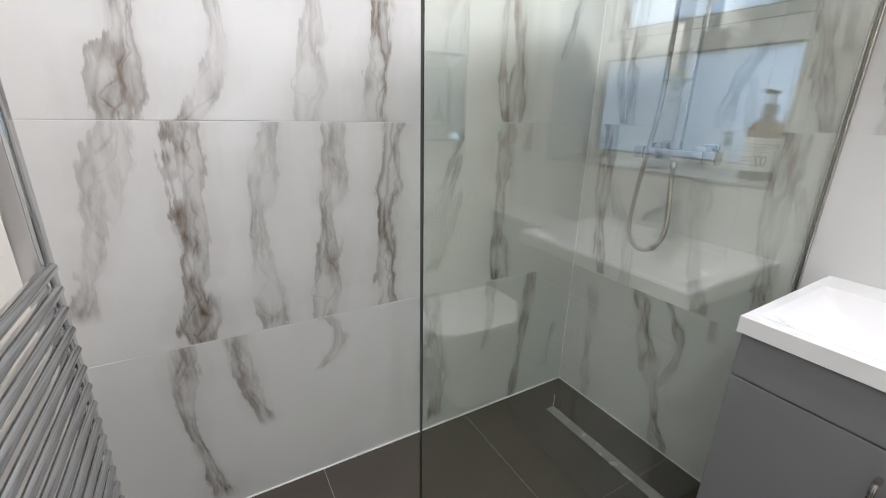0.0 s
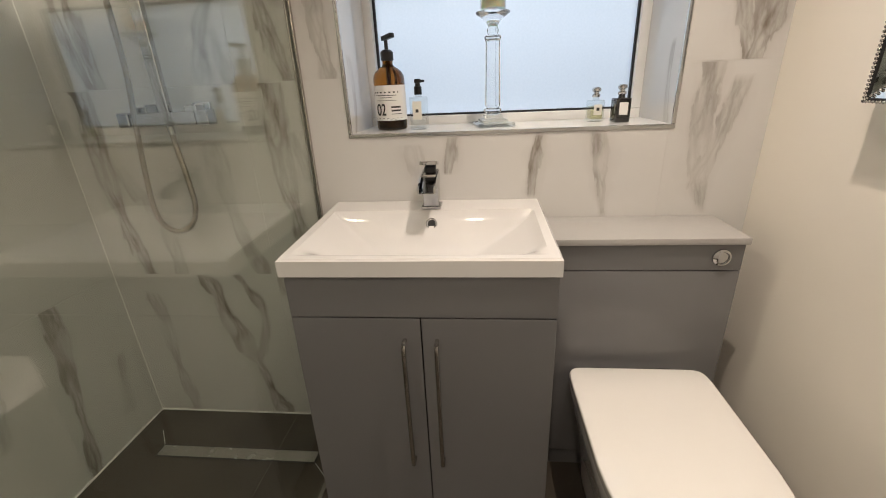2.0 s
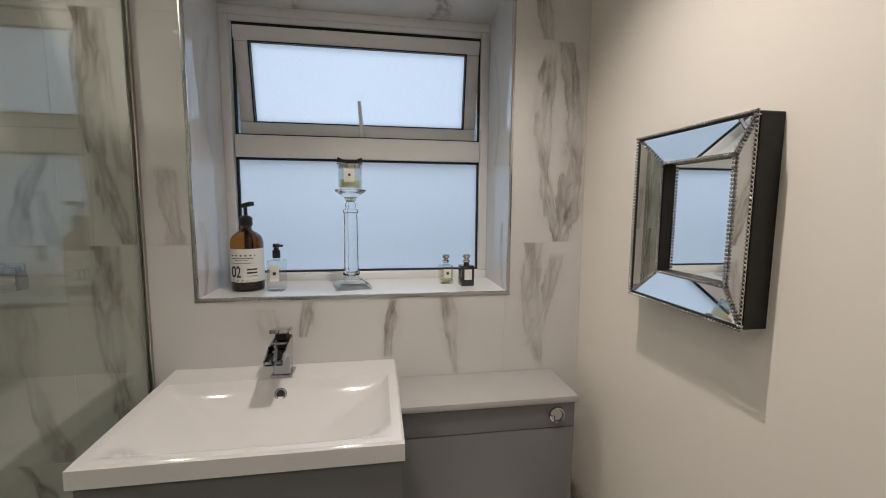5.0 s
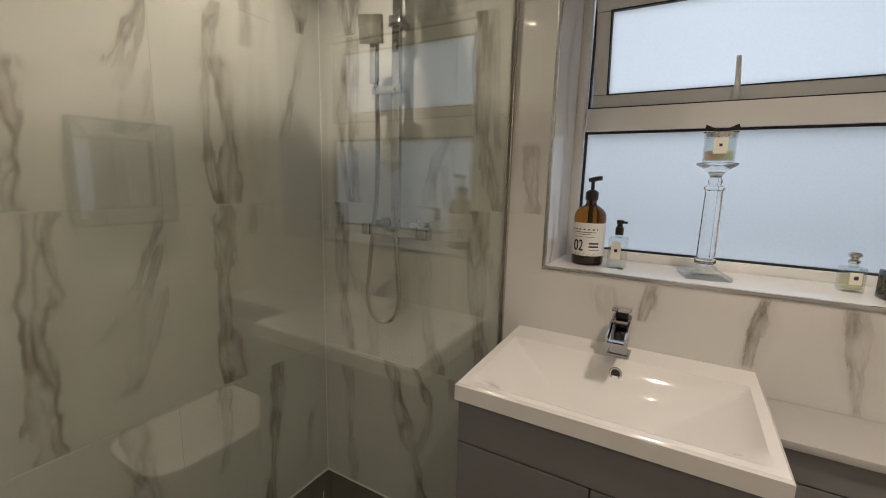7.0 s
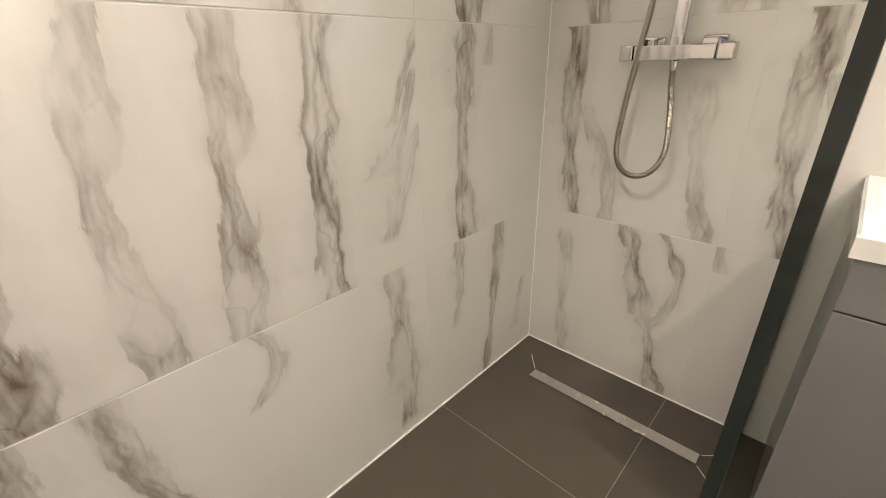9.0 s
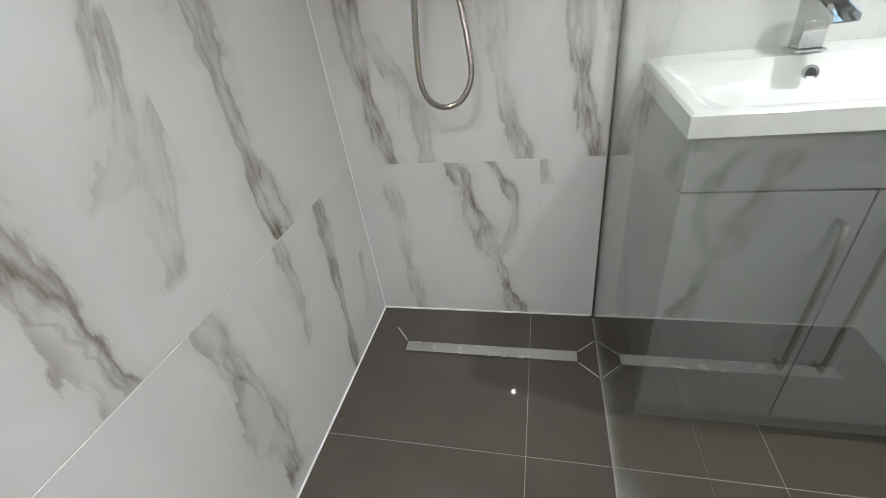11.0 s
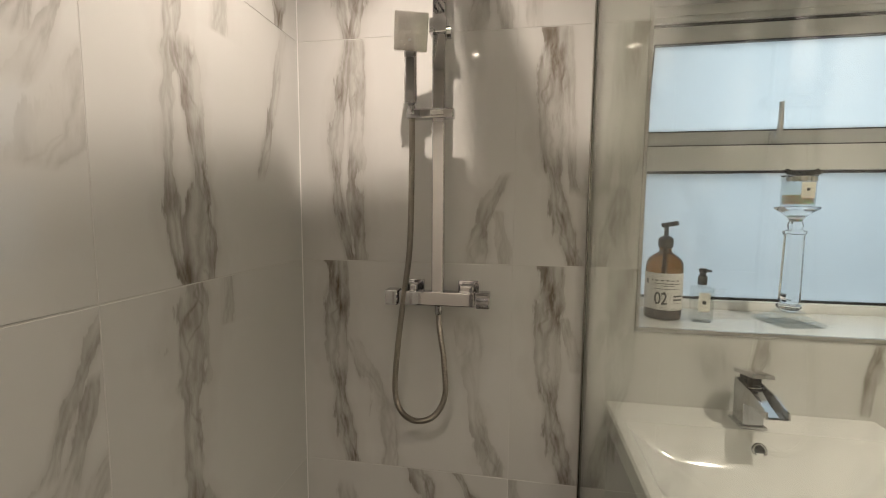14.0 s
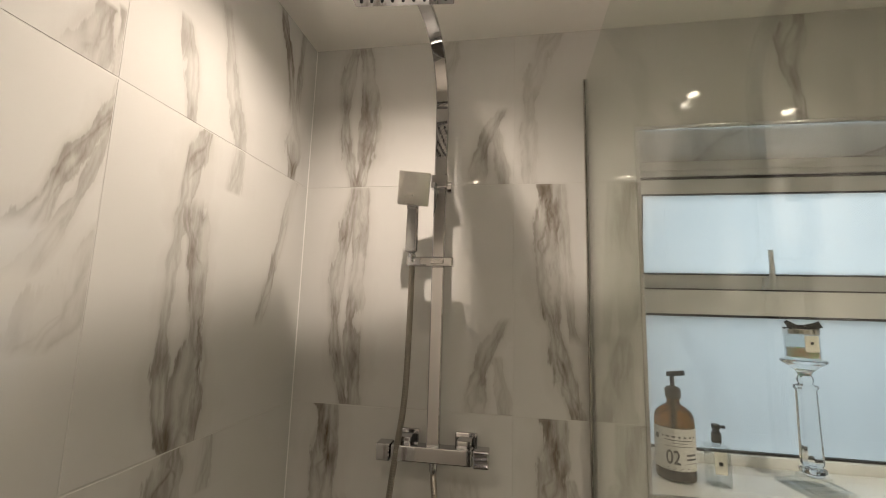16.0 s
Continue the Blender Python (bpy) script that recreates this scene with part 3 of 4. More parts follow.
part("screw", tube([(RX + 0.020, RY, 1.776), (RX + 0.030, RY, 1.776)], 0.015, 18), CHROME, bracket, smooth=25)
bm = box(0.334, 0.452, -0.096, -0.066, 1.566, 1.590, 0.004)
part("slider", bm, CHROME, shower, "square chrome sliding holder", smooth=12)
part("slider_button", box(0.395, 0.428, -0.100, -0.095, 1.572, 1.584, 0.0015), STEEL, shower)
handset = part("hand_shower", box(0.331, 0.361, -0.106, -0.088, 1.60, 1.745, 0.005), CHROME, shower, "square chrome hand shower", smooth=12)
head_bm = box(-0.039, 0.039, -0.012, 0.012, -0.042, 0.042, 0.004)
bmesh.ops.transform(head_bm, matrix=pose(0.353, -0.122, 1.757, 14, 2, 16), verts=head_bm.verts)
part("spray_plate", head_bm, STEEL, handset, "brushed square spray head", smooth=25)
part("hose_nut", lathe([(0.010, 0), (0.011, 0.004), (0.010, 0.018), (0.007, 0.03)], (0.346, -0.088, 1.575), 16), CHROME, handset, smooth=25)
hose_path = smooth_path([(0.346, -0.085, 1.575), (0.344, -0.078, 1.45), (0.338, -0.075, 1.25), (0.322, -0.075, 1.12), (0.304, -0.075, 0.97), (0.298, -0.075, 0.86), (0.316, -0.076, 0.806), (0.357, -0.077, 0.785),
                         (0.404, -0.076, 0.803), (0.432, -0.074, 0.86), (0.428, -0.070, 0.95), (0.414, -0.062, 1.04), (0.411, -0.060, 1.099)], 52)
part("hose", tube(hose_path, [0.0080 if i % 2 else 0.0073 for i in range(len(hose_path))], 10), HOSE_METAL, shower, "ribbed flexible metal hose")
part("hose_nut", lathe([(0.008, -0.028), (0.010, -0.02), (0.010, -0.004), (0.012, 0.0)], (0.411, -0.060, 1.099), 16), CHROME, shower, smooth=25)

drain = thing("linear_drain", (0.434, -0.2, 0), "long brushed steel linear drain set in the floor", "drain")
part("channel", box(0.142, 0.727, -0.226, -0.174, -0.04, 0.0012), RUBBER, drain)
part("cover", box(0.146, 0.723, -0.222, -0.178, -0.02, 0.003, 0.001), STEEL, drain, "brushed steel drain cover")

# ---- vanity unit, basin and tap ----
BX0, BX1, BF = 0.846, 1.462, -0.424
vanity = thing("vanity_unit", (1.157, -0.2, 0), "grey gloss vanity cabinet with two doors under a basin", "vanity unit")
part("body", box(0.856, 1.456, -0.388, -0.003, 0.07, 0.69, 0.001, 1), GREY_UNIT, vanity)
for x0, x1 in ((0.856, 0.872), (1.440, 1.456)):
    part("side_panel", box(x0, x1, -0.388, -0.003, 0.691, 0.791), GREY_UNIT, vanity)
part("plinth", box(0.858, 1.454, -0.392, -0.37, 0.0, 0.07), GREY_UNIT, vanity)
part("top_panel", box(0.855, 1.457, -0.418, -0.390, 0.690, 0.790, 0.0015), GREY_UNIT, vanity, smooth=12)
for x0, x1, hx in ((0.855, 1.1545, 1.117), (1.1575, 1.457, 1.192)):
    leaf = part("door", box(x0, x1, -0.418, -0.390, 0.072, 0.6865, 0.0015), GREY_UNIT, vanity, smooth=12)
    bar = bmesh.new()
    tube(smooth_path([(hx, -0.417, 0.630), (hx, -0.436, 0.628), (hx, -0.443, 0.613), (hx, -0.444, 0.45), (hx, -0.443, 0.287), (hx, -0.436, 0.272), (hx, -0.417, 0.270)], 5), 0.0055, 10, bar)
    part("handle", bar, PEWTER, leaf, "slim satin steel bar handle", smooth=60)


def basin_mesh():
    """A moulded slab: a steep curved back wall meets the long slopes from the sides and front along an arc."""
    bm = bmesh.new()
    nx, ny, low = 64, 56, 0.793
    ix0, ix1, iy0, iy1 = BX0 + 0.026, BX1 - 0.026, -0.094, BF + 0.022
    xs = [BX0, BX0 + 0.002, BX0 + 0.005, BX0 + 0.02] + [ix0 + (ix1 - ix0) * k / nx for k in range(nx + 1)] + [BX1 - 0.02, BX1 - 0.005, BX1 - 0.002, BX1]
    ys = [-0.001, -0.005, -0.05, -0.088] + [iy0 + (iy1 - iy0) * k / ny for k in range(ny + 1)] + [BF + 0.016, BF + 0.005, BF + 0.002, BF]
    def ease(t):
        t = max(0.0, min(1.0, t))
        return t * t * (3 - 2 * t)
    def height(x, y):
        z = 0.848 - 0.013 * y / BF
        edge = min(x - BX0, BX1 - x, y - BF)
        z -= 0.005 * (1 - ease(edge / 0.0055))
        u, v = (x - ix0) / (ix1 - ix0), (y - iy0) / (iy1 - iy0)
        if 0 < u < 1 and 0 < v < 1:
            back = 0.092 * (1 - (1 - v) ** 6.0)
            slopes = 0.104 * (4 * u * (1 - u)) ** 0.85 * ease((1 - v) / 0.30)
            gap = back - slopes
            z -= 0.003 * ease(min(u, 1 - u, v, 1 - v) * 30) + max(0.0, 0.5 * (back + slopes - math.sqrt(gap * gap + 0.000012)))
        return z
    grid = [[bm.verts.new((x, y, height(x, y))) for y in ys] for x in xs]
    for i in range(len(xs) - 1):
        for j in range(len(ys) - 1):
            bm.faces.new((grid[i][j], grid[i + 1][j], grid[i + 1][j + 1], grid[i][j + 1]))
    rim = [grid[i][0] for i in range(len(xs))] + grid[-1][1:] + [grid[i][-1] for i in range(len(xs) - 2, -1, -1)] + grid[0][-2:0:-1]
    base = [bm.verts.new((v.co.x, v.co.y, low)) for v in rim]
    for k in range(len(rim)):
        n = (k + 1) % len(rim)
        bm.faces.new((rim[k], base[k], base[n], rim[n]))
    return bm


basin = thing("washbasin", (1.154, -0.2, 0.793), "white moulded rectangular basin on a grey vanity", "washbasin")
part("bowl", basin_mesh(), CERAMIC, basin, smooth=28)
OV = (1.154, -0.1155, 0.811)
ring = bmesh.new()
tube([(OV[0] + 0.013 * math.cos(a), OV[1] + 0.3 * 0.013 * math.sin(a), OV[2] + 0.013 * math.sin(a)) for a in (2 * math.pi * k / 24 for k in range(25))], 0.0034, 8, ring)
part("overflow_ring", ring, CHROME, basin, "chrome overflow ring", smooth=60)
# no real hole: a flat black disc gives the shade inside the overflow
hole = lathe([(0.0115, -0.0015), (0.0115, 0.0015)], (0, 0, 0), 20)
bmesh.ops.transform(hole, matrix=pose(OV[0], OV[1] + 0.0005, OV[2], 72, 0, 0), verts=hole.verts)
part("overflow_hole", hole, RUBBER, basin, "black disc for the shade in the overflow hole")

tap = thing("basin_tap", (1.152, -0.064, 0.848), "chrome square waterfall mixer tap on the basin ledge", "tap")
part("base_plate", box(1.124, 1.180, -0.094, -0.036, 0.8475, 0.854, 0.0015), CHROME, tap, smooth=12)
part("column", box(1.130, 1.174, -0.088, -0.042, 0.853, 0.945, 0.003), CHROME, tap, smooth=12)
spout = bmesh.new()
spout_side = [(-0.044, 0.918), (-0.044, 0.952), (-0.12, 0.944), (-0.172, 0.926), (-0.174, 0.912), (-0.12, 0.914), (-0.088, 0.905)]
for x0, x1, cut in ((1.129, 1.133, 0.0), (1.171, 1.175, 0.0), (1.133, 1.171, 0.016)):
    a = [spout.verts.new((x0, y, z - (cut if z > 0.92 and y < -0.09 else 0))) for y, z in spout_side]
    b = [spout.verts.new((x1, y, z - (cut if z > 0.92 and y < -0.09 else 0))) for y, z in spout_side]
    for k in range(len(a)):
        n = (k + 1) % len(a)
        spout.faces.new((a[k], a[n], b[n], b[k]))
    spout.faces.new(a[::-1])
    spout.faces.new(b)
part("spout", spout, CHROME, tap, "open waterfall spout")
part("neck", box(1.137, 1.167, -0.082, -0.048, 0.948, 0.964, 0.002), RUBBER, tap)
lever = box(-0.022, 0.022, -0.05, 0.034, -0.005, 0.005, 0.002)
bmesh.ops.transform(lever, matrix=pose(1.152, -0.066, 0.972, -10, 0, 0), verts=lever.verts)
part("lever", lever, CHROME, tap, "flat chrome lever", smooth=25)

# ---- cistern unit and toilet ----
CX0, CX1 = 1.468, 1.952
unit = thing("cistern_unit", (1.71, -0.1, 0), "grey gloss cistern cabinet behind the toilet", "cistern unit")
part("body", box(CX0, CX1, -0.170, -0.003, 0.0, 0.772, 0.001, 1), GREY_UNIT, unit)
upper = part("upper_panel", box(CX0, CX1, -0.188, -0.172, 0.700, 0.770, 0.0015), GREY_UNIT, unit, smooth=40)
part("lower_panel", box(CX0, CX1, -0.188, -0.172, 0.07, 0.697, 0.0015), GREY_UNIT, unit, smooth=40)
part("plinth", box(CX0 + 0.004, CX1 - 0.004, -0.176, -0.168, 0.0, 0.068), GREY_UNIT, unit)
part("shelf", box(CX0 - 0.004, CX1 + 0.006, -0.198, -0.003, 0.773, 0.791, 0.003), GREY_TOP, unit, "pale grey laminate top shelf", smooth=40)
button = bmesh.new()
lathe([(0.021, 0), (0.023, 0.003), (0.022, 0.008), (0.017, 0.011), (0.0165, 0.007), (0.013, 0.009), (0.004, 0.0095)], (0, 0, 0), 28, button)
bmesh.ops.transform(button, matrix=pose(1.898, -0.187, 0.737, 90, 0, 0), verts=button.verts)
part("flush_button", button, CHROME, upper, "round chrome flush button", smooth=35)


def pan_loop(scale_x, back, front, z, cx=1.712, half=0.181, n=40, power=5.0):
    """A plan like a rounded rectangle, squarer at the back."""
    pts = []
    mid, hl = (back + front) / 2, (back - front) / 2
    for i in range(n):
        a = 2 * math.pi * (i + 0.5) / n
        c, s = math.cos(a), math.sin(a)
        p = power if s < 0 else 14.0
        x = math.copysign(abs(c) ** (2 / p), c) * half * scale_x
        y = math.copysign(abs(s) ** (2 / p), s) * hl
        x *= 1.0 - 0.075 * max(0.0, -y / hl) ** 1.5
        pts.append((cx + x, mid + y, z))
    return pts


def skin(loops):
    bm = bmesh.new()
    rings = [[bm.verts.new(p) for p in lp] for lp in loops]
    n = len(rings[0])
    for a, b in zip(rings, rings[1:]):
        for i in range(n):
            bm.faces.new((a[i], a[(i + 1) % n], b[(i + 1) % n], b[i]))
    bm.faces.new(rings[0][::-1])
    bm.faces.new(rings[-1])
    return bm


toilet = thing("toilet", (1.712, -0.45, 0), "white back-to-wall toilet with its square lid closed", "toilet")
part("pan", skin([pan_loop(0.62, -0.190, -0.56, 0.0), pan_loop(0.64, -0.190, -0.565, 0.03), pan_loop(0.68, -0.190, -0.58, 0.12), pan_loop(0.82, -0.190, -0.63, 0.25),
                  pan_loop(0.93, -0.190, -0.675, 0.33), pan_loop(0.96, -0.190, -0.688, 0.37), pan_loop(0.96, -0.190, -0.688, 0.384), pan_loop(0.94, -0.192, -0.684, 0.387)]), CERAMIC, toilet, smooth=50)
part("seat", skin([pan_loop(0.97, -0.232, -0.694, 0.389), pan_loop(0.985, -0.230, -0.698, 0.392), pan_loop(0.985, -0.230, -0.698, 0.401), pan_loop(0.97, -0.232, -0.694, 0.403)]), CERAMIC, toilet, smooth=50)
part("lid", skin([pan_loop(0.98, -0.232, -0.698, 0.4045), pan_loop(1.0, -0.228, -0.703, 0.408), pan_loop(1.0, -0.228, -0.703, 0.417), pan_loop(0.995, -0.229, -0.7015, 0.4195), pan_loop(0.98, -0.232, -0.698, 0.4208), pan_loop(0.5, -0.33, -0.58, 0.4208)]), LIT_LID_PLASTIC, toilet, "white soft-edged lid, closed", smooth=50)
for x in (1.625, 1.80):
    part("hinge", tube([(x - 0.018, -0.218, 0.4), (x + 0.018, -0.218, 0.4)], 0.011, 14), CHROME, toilet, "small chrome hinge", smooth=50)

# ---- things on the window sill ----
SZ = OPEN_Z[0] + 0.006
soap = thing("soap_bottle", (1.016, 0.124, SZ), "large amber glass pump bottle with white paper label", "pump bottle")
sc = (1.016, 0.124, SZ)
jar = part("glass_bottle", lathe([(0.040, 0.0), (0.0455, 0.003), (0.047, 0.010), (0.047, 0.146), (0.0455, 0.156), (0.040, 0.167), (0.028, 0.177), (0.018, 0.183), (0.0155, 0.188), (0.0155, 0.200)], sc, 40), AMBER, soap, smooth=40)
part("lotion", lathe([(0.038, 0.004), (0.0448, 0.008), (0.0448, 0.120), (0.038, 0.121)], sc, 36), LIQUID, soap, "dark brown lotion", smooth=40)
part("dip_tube", tube([(sc[0], sc[1], SZ + 0.118), (sc[0], sc[1], SZ + 0.196)], 0.005, 10), LIQUID, soap)
paper = bmesh.new()
turn0 = math.atan2(-0.94, -0.30)
for k in range(31):
    a = turn0 + radians(-118 + 236 * k / 30)
    for z in (0.030, 0.130):
        paper.verts.new((sc[0] + 0.0476 * math.cos(a), sc[1] + 0.0476 * math.sin(a), SZ + z))
paper.verts.ensure_lookup_table()
for k in range(30):
    paper.faces.new((paper.verts[2 * k], paper.verts[2 * k + 2], paper.verts[2 * k + 3], paper.verts[2 * k + 1]))
label = part("label", paper, WHITE_LABEL, soap, "white printed paper label", smooth=60)


def print_bar(a0, a1, z0, z1):
    bm = bmesh.new()
    n = 6
    for k in range(n + 1):
        a = turn0 + radians(a0 + (a1 - a0) * k / n)
        for z in (z0, z1):
            bm.verts.new((sc[0] + 0.0479 * math.cos(a), sc[1] + 0.0479 * math.sin(a), SZ + z))
    bm.verts.ensure_lookup_table()
    for k in range(n):
        bm.faces.new((bm.verts[2 * k], bm.verts[2 * k + 2], bm.verts[2 * k + 3], bm.verts[2 * k + 1]))
    return bm


for a0, a1, z0, z1 in ((-38, 60, 0.1085, 0.1125), (-30, 52, 0.101, 0.103), (-10, 34, 0.095, 0.0965), (-30, 50, 0.087, 0.0882), (30, 66, 0.066, 0.071), (30, 66, 0.056, 0.061), (30, 70, 0.048, 0.0495), (-38, 70, 0.036, 0.0372), (-38, 60, 0.032, 0.0332), (-62, -50, 0.100, 0.112)):
    part("print", print_bar(a0, a1, z0, z1), INK, label)
font = bpy.data.curves.new("number", "FONT")
font.body, font.size, font.align_x, font.extrude, font.offset = "02", 0.047, "CENTER", 0.0002, 0.0007
font.materials.append(INK)
number = new("number", font)
number.parent = label
aim = Vector((math.cos(turn0 - 0.12), math.sin(turn0 - 0.12), 0))
number.matrix_basis = Matrix.Translation(aim * 0.0487 + Vector((0, 0, 0.046))) @ Vector(aim).to_track_quat("Z", "Y").to_matrix().to_4x4() @ Matrix.Diagonal((0.7, 1, 1, 1))
pump = part("pump", lathe([(0.0165, 0.197), (0.019, 0.200), (0.019, 0.221), (0.013, 0.227), (0.0055, 0.229), (0.0055, 0.256)], sc, 24), BLACK_PLASTIC, soap, "black plastic pump", smooth=40)
spoutbar = box(-0.012, 0.030, -0.0085, 0.0085, -0.006, 0.007, 0.003)
bmesh.ops.transform(spoutbar, matrix=Matrix.Translation((sc[0], sc[1], SZ + 0.259)) @ pose(0, 0, 0, 0, -10, -35), verts=spoutbar.verts)
part("nozzle", spoutbar, BLACK_PLASTIC, pump, smooth=40)


def scent_bottle(name, base, turn, glass, cap_rings, cap_mat, plate, text_label, size=0.021, tall=0.058, inside=True):
    """A square scent bottle: block of glass, liquid, printed plate and stopper."""
    ob = thing(name, base, text_label, "bottle")
    body = part("bottle", box(base[0] - size, base[0] + size, base[1] - size, base[1] + size, base[2], base[2] + tall, 0.004, 3), glass, ob, smooth=40)
    part("neck", lathe([(0.010, 0), (0.009, 0.006), (0.009, 0.01)], (base[0], base[1], base[2] + tall - 0.001), 18), glass, ob, smooth=40)
    if inside:
        part("scent", box(base[0] - size + 0.004, base[0] + size - 0.004, base[1] - size + 0.004, base[1] + size - 0.004, base[2] + 0.007, base[2] + tall * 0.72, 0.002), SCENT, ob, "pale yellow scent")
    part("plate", box(base[0] - size * 0.58, base[0] + size * 0.58, base[1] - size - 0.0008, base[1] - size - 0.0002, base[2] + tall * 0.32, base[2] + tall - 0.012), plate, body, "small printed label")
    part("mark", box(base[0] - 0.0045, base[0] + 0.0045, base[1] - size - 0.0014, base[1] - size - 0.0009, base[2] + tall * 0.58 - 0.004, base[2] + tall * 0.58 + 0.005), INK if plate is PAPER else WHITE_LABEL, body)
    part("stopper", lathe(cap_rings, (base[0], base[1], base[2] + tall + 0.008), 20), cap_mat, ob, "bottle stopper", smooth=40)
    ob.rotation_euler = (0, 0, radians(turn))
    return ob


STOPPER = [(0.010, 0.0), (0.012, 0.003), (0.012, 0.008), (0.008, 0.010), (0.008, 0.014), (0.013, 0.018), (0.013, 0.024), (0.009, 0.028)]
PUMP = [(0.011, -0.002), (0.0115, 0.0), (0.0115, 0.020), (0.008, 0.023), (0.007, 0.030), (0.010, 0.031), (0.010, 0.040), (0.008, 0.042)]
lotion = scent_bottle("lotion_bottle", (1.106, 0.102, SZ), -6, BOTTLE, PUMP, BLACK_PLASTIC, PAPER, "small clear square bottle with black pump", 0.0235, 0.094, False)
nib = box(1.106, 1.127, 0.098, 0.106, SZ + 0.134, SZ + 0.141, 0.002)
part("nozzle", nib, BLACK_PLASTIC, lotion)
scent_bottle("scent_bottle", (1.641, 0.158, SZ), 8, BOTTLE, STOPPER, SILVER_LID, PAPER, "clear square scent bottle with silver stopper", 0.021, 0.062)
scent_bottle("black_scent_bottle", (1.701, 0.108, SZ), 6, BLACK_GLASS, STOPPER, SILVER_LID, WHITE_LABEL, "black square scent bottle with silver stopper", 0.0215, 0.068, False)

KX, KY = 1.329, 0.122
stick = thing("candlestick", (KX, KY, SZ), "tall clear crystal candlestick on the sill", "candlestick")
bm = lathe([(0.076, 0.0), (0.079, 0.003), (0.079, 0.008), (0.074, 0.012), (0.056, 0.014), (0.052, 0.021), (0.036, 0.024), (0.034, 0.034)], (0, 0, 0), 4)
bmesh.ops.transform(bm, matrix=pose(KX, KY, SZ, 0, 0, 12), verts=bm.verts)
part("foot", bm, BOTTLE, stick, "square stepped crystal foot")
part("column", lathe([(0.014, 0.032), (0.026, 0.042), (0.026, 0.050), (0.018, 0.054), (0.0225, 0.060), (0.0205, 0.235), (0.024, 0.240), (0.024, 0.247), (0.014, 0.252), (0.017, 0.262), (0.013, 0.272)], (KX, KY, SZ), 8, square=0.8), COLUMN_GLASS, stick, "faceted crystal column")
part("cup", lathe([(0.013, 0.272), (0.020, 0.284), (0.034, 0.296), (0.047, 0.304), (0.049, 0.309), (0.045, 0.311), (0.030, 0.306), (0.012, 0.304)], (KX, KY, SZ), 32), CRYSTAL, stick, "flared crystal cup", smooth=50)
CZ = SZ + 0.3105
candle = thing("jar_candle", (KX, KY, CZ), "cream candle in a glass jar with silver lid and black bow", "candle")
part("jar", lathe([(0.034, 0), (0.0365, 0.003), (0.0365, 0.064), (0.0335, 0.064), (0.0335, 0.006), (0.01, 0.005)], (KX, KY, CZ), 36), BOTTLE, candle, smooth=40)
part("wax", lathe([(0.030, 0.0062), (0.0332, 0.007), (0.0332, 0.030), (0.03, 0.0305)], (KX, KY, CZ), 32), WAX, candle, "cream wax", smooth=40)
plate = box(KX - 0.0155, KX + 0.0155, KY - 0.0385, KY - 0.0372, CZ + 0.022, CZ + 0.062)
part("label", plate, PAPER, candle, "cream paper label")
part("mark", box(KX - 0.0035, KX + 0.0035, KY - 0.0391, KY - 0.0386, CZ + 0.040, CZ + 0.047), INK, candle)
part("lid", lathe([(0.0375, 0.0645), (0.038, 0.066), (0.038, 0.076), (0.036, 0.078), (0.01, 0.0785)], (KX, KY, CZ), 36), SILVER_LID, candle, "silver metal lid", smooth=40)
bow = bmesh.new()
for s in (-1, 1):
    tip = [bow.verts.new((KX + s * a, KY - 0.006 + b, CZ + 0.080 + c)) for a, b, c in ((0.003, -0.004, 0.0), (0.003, 0.006, 0.006), (0.036, 0.010, 0.014), (0.040, -0.012, 0.002), (0.003, -0.003, 0.003), (0.036, -0.004, 0.019))]
    for f in ((0, 1, 2, 3), (0, 3, 5, 4), (4, 5, 2, 1)):
        bow.faces.new([tip[i] for i in f])
box(KX - 0.006, KX + 0.006, KY - 0.012, KY + 0.003, CZ + 0.0785, CZ + 0.088, 0.003, 2, bow)
tube([(KX - 0.04, KY + 0.004, CZ + 0.0795), (KX + 0.038, KY - 0.01, CZ + 0.0795)], 0.0018, 6, bow)
part("bow", bow, RIBBON, candle, "black ribbon bow")

# ---- bevelled mirror on the painted wall ----
MY0, MY1, MZ0, MZ1, MF = -0.642, -0.338, 1.112, 1.465, 1.998
IN, ID = 0.060, 2.022
mirror = thing("wall_mirror", (ROOM_X, (MY0 + MY1) / 2, MZ0), "wall mirror with slanted silver border and pewter bead edging", "mirror")
for y0, y1, z0, z1 in ((MY0, MY1, MZ0, MZ0 + 0.006), (MY0, MY1, MZ1 - 0.006, MZ1), (MY0, MY0 + 0.006, MZ0 + 0.006, MZ1 - 0.006), (MY1 - 0.006, MY1, MZ0 + 0.006, MZ1 - 0.006)):
    part("case_side", box(MF + 0.003, ROOM_X - 0.0005, y0, y1, z0, z1, 0.0008, 1), BLACK_WOOD, mirror, "deep black lacquered side")
part("case_back", box(ID + 0.021, ROOM_X - 0.001, MY0 + 0.006, MY1 - 0.006, MZ0 + 0.006, MZ1 - 0.006), BLACK_WOOD, mirror)
outer = [(MY0, MZ0), (MY1, MZ0), (MY1, MZ1), (MY0, MZ1)]
inner = [(MY0 + IN, MZ0 + IN), (MY1 - IN, MZ0 + IN), (MY1 - IN, MZ1 - IN), (MY0 + IN, MZ1 - IN)]


beading = bmesh.new()


def beads(p, q, bm=beading):
    n = max(2, round((Vector(q) - Vector(p)).length / 0.0072))
    for k in range(n + 1):
        bmesh.ops.create_icosphere(bm, subdivisions=1, radius=0.0033, matrix=Matrix.Translation(Vector(p).lerp(Vector(q), k / n)))


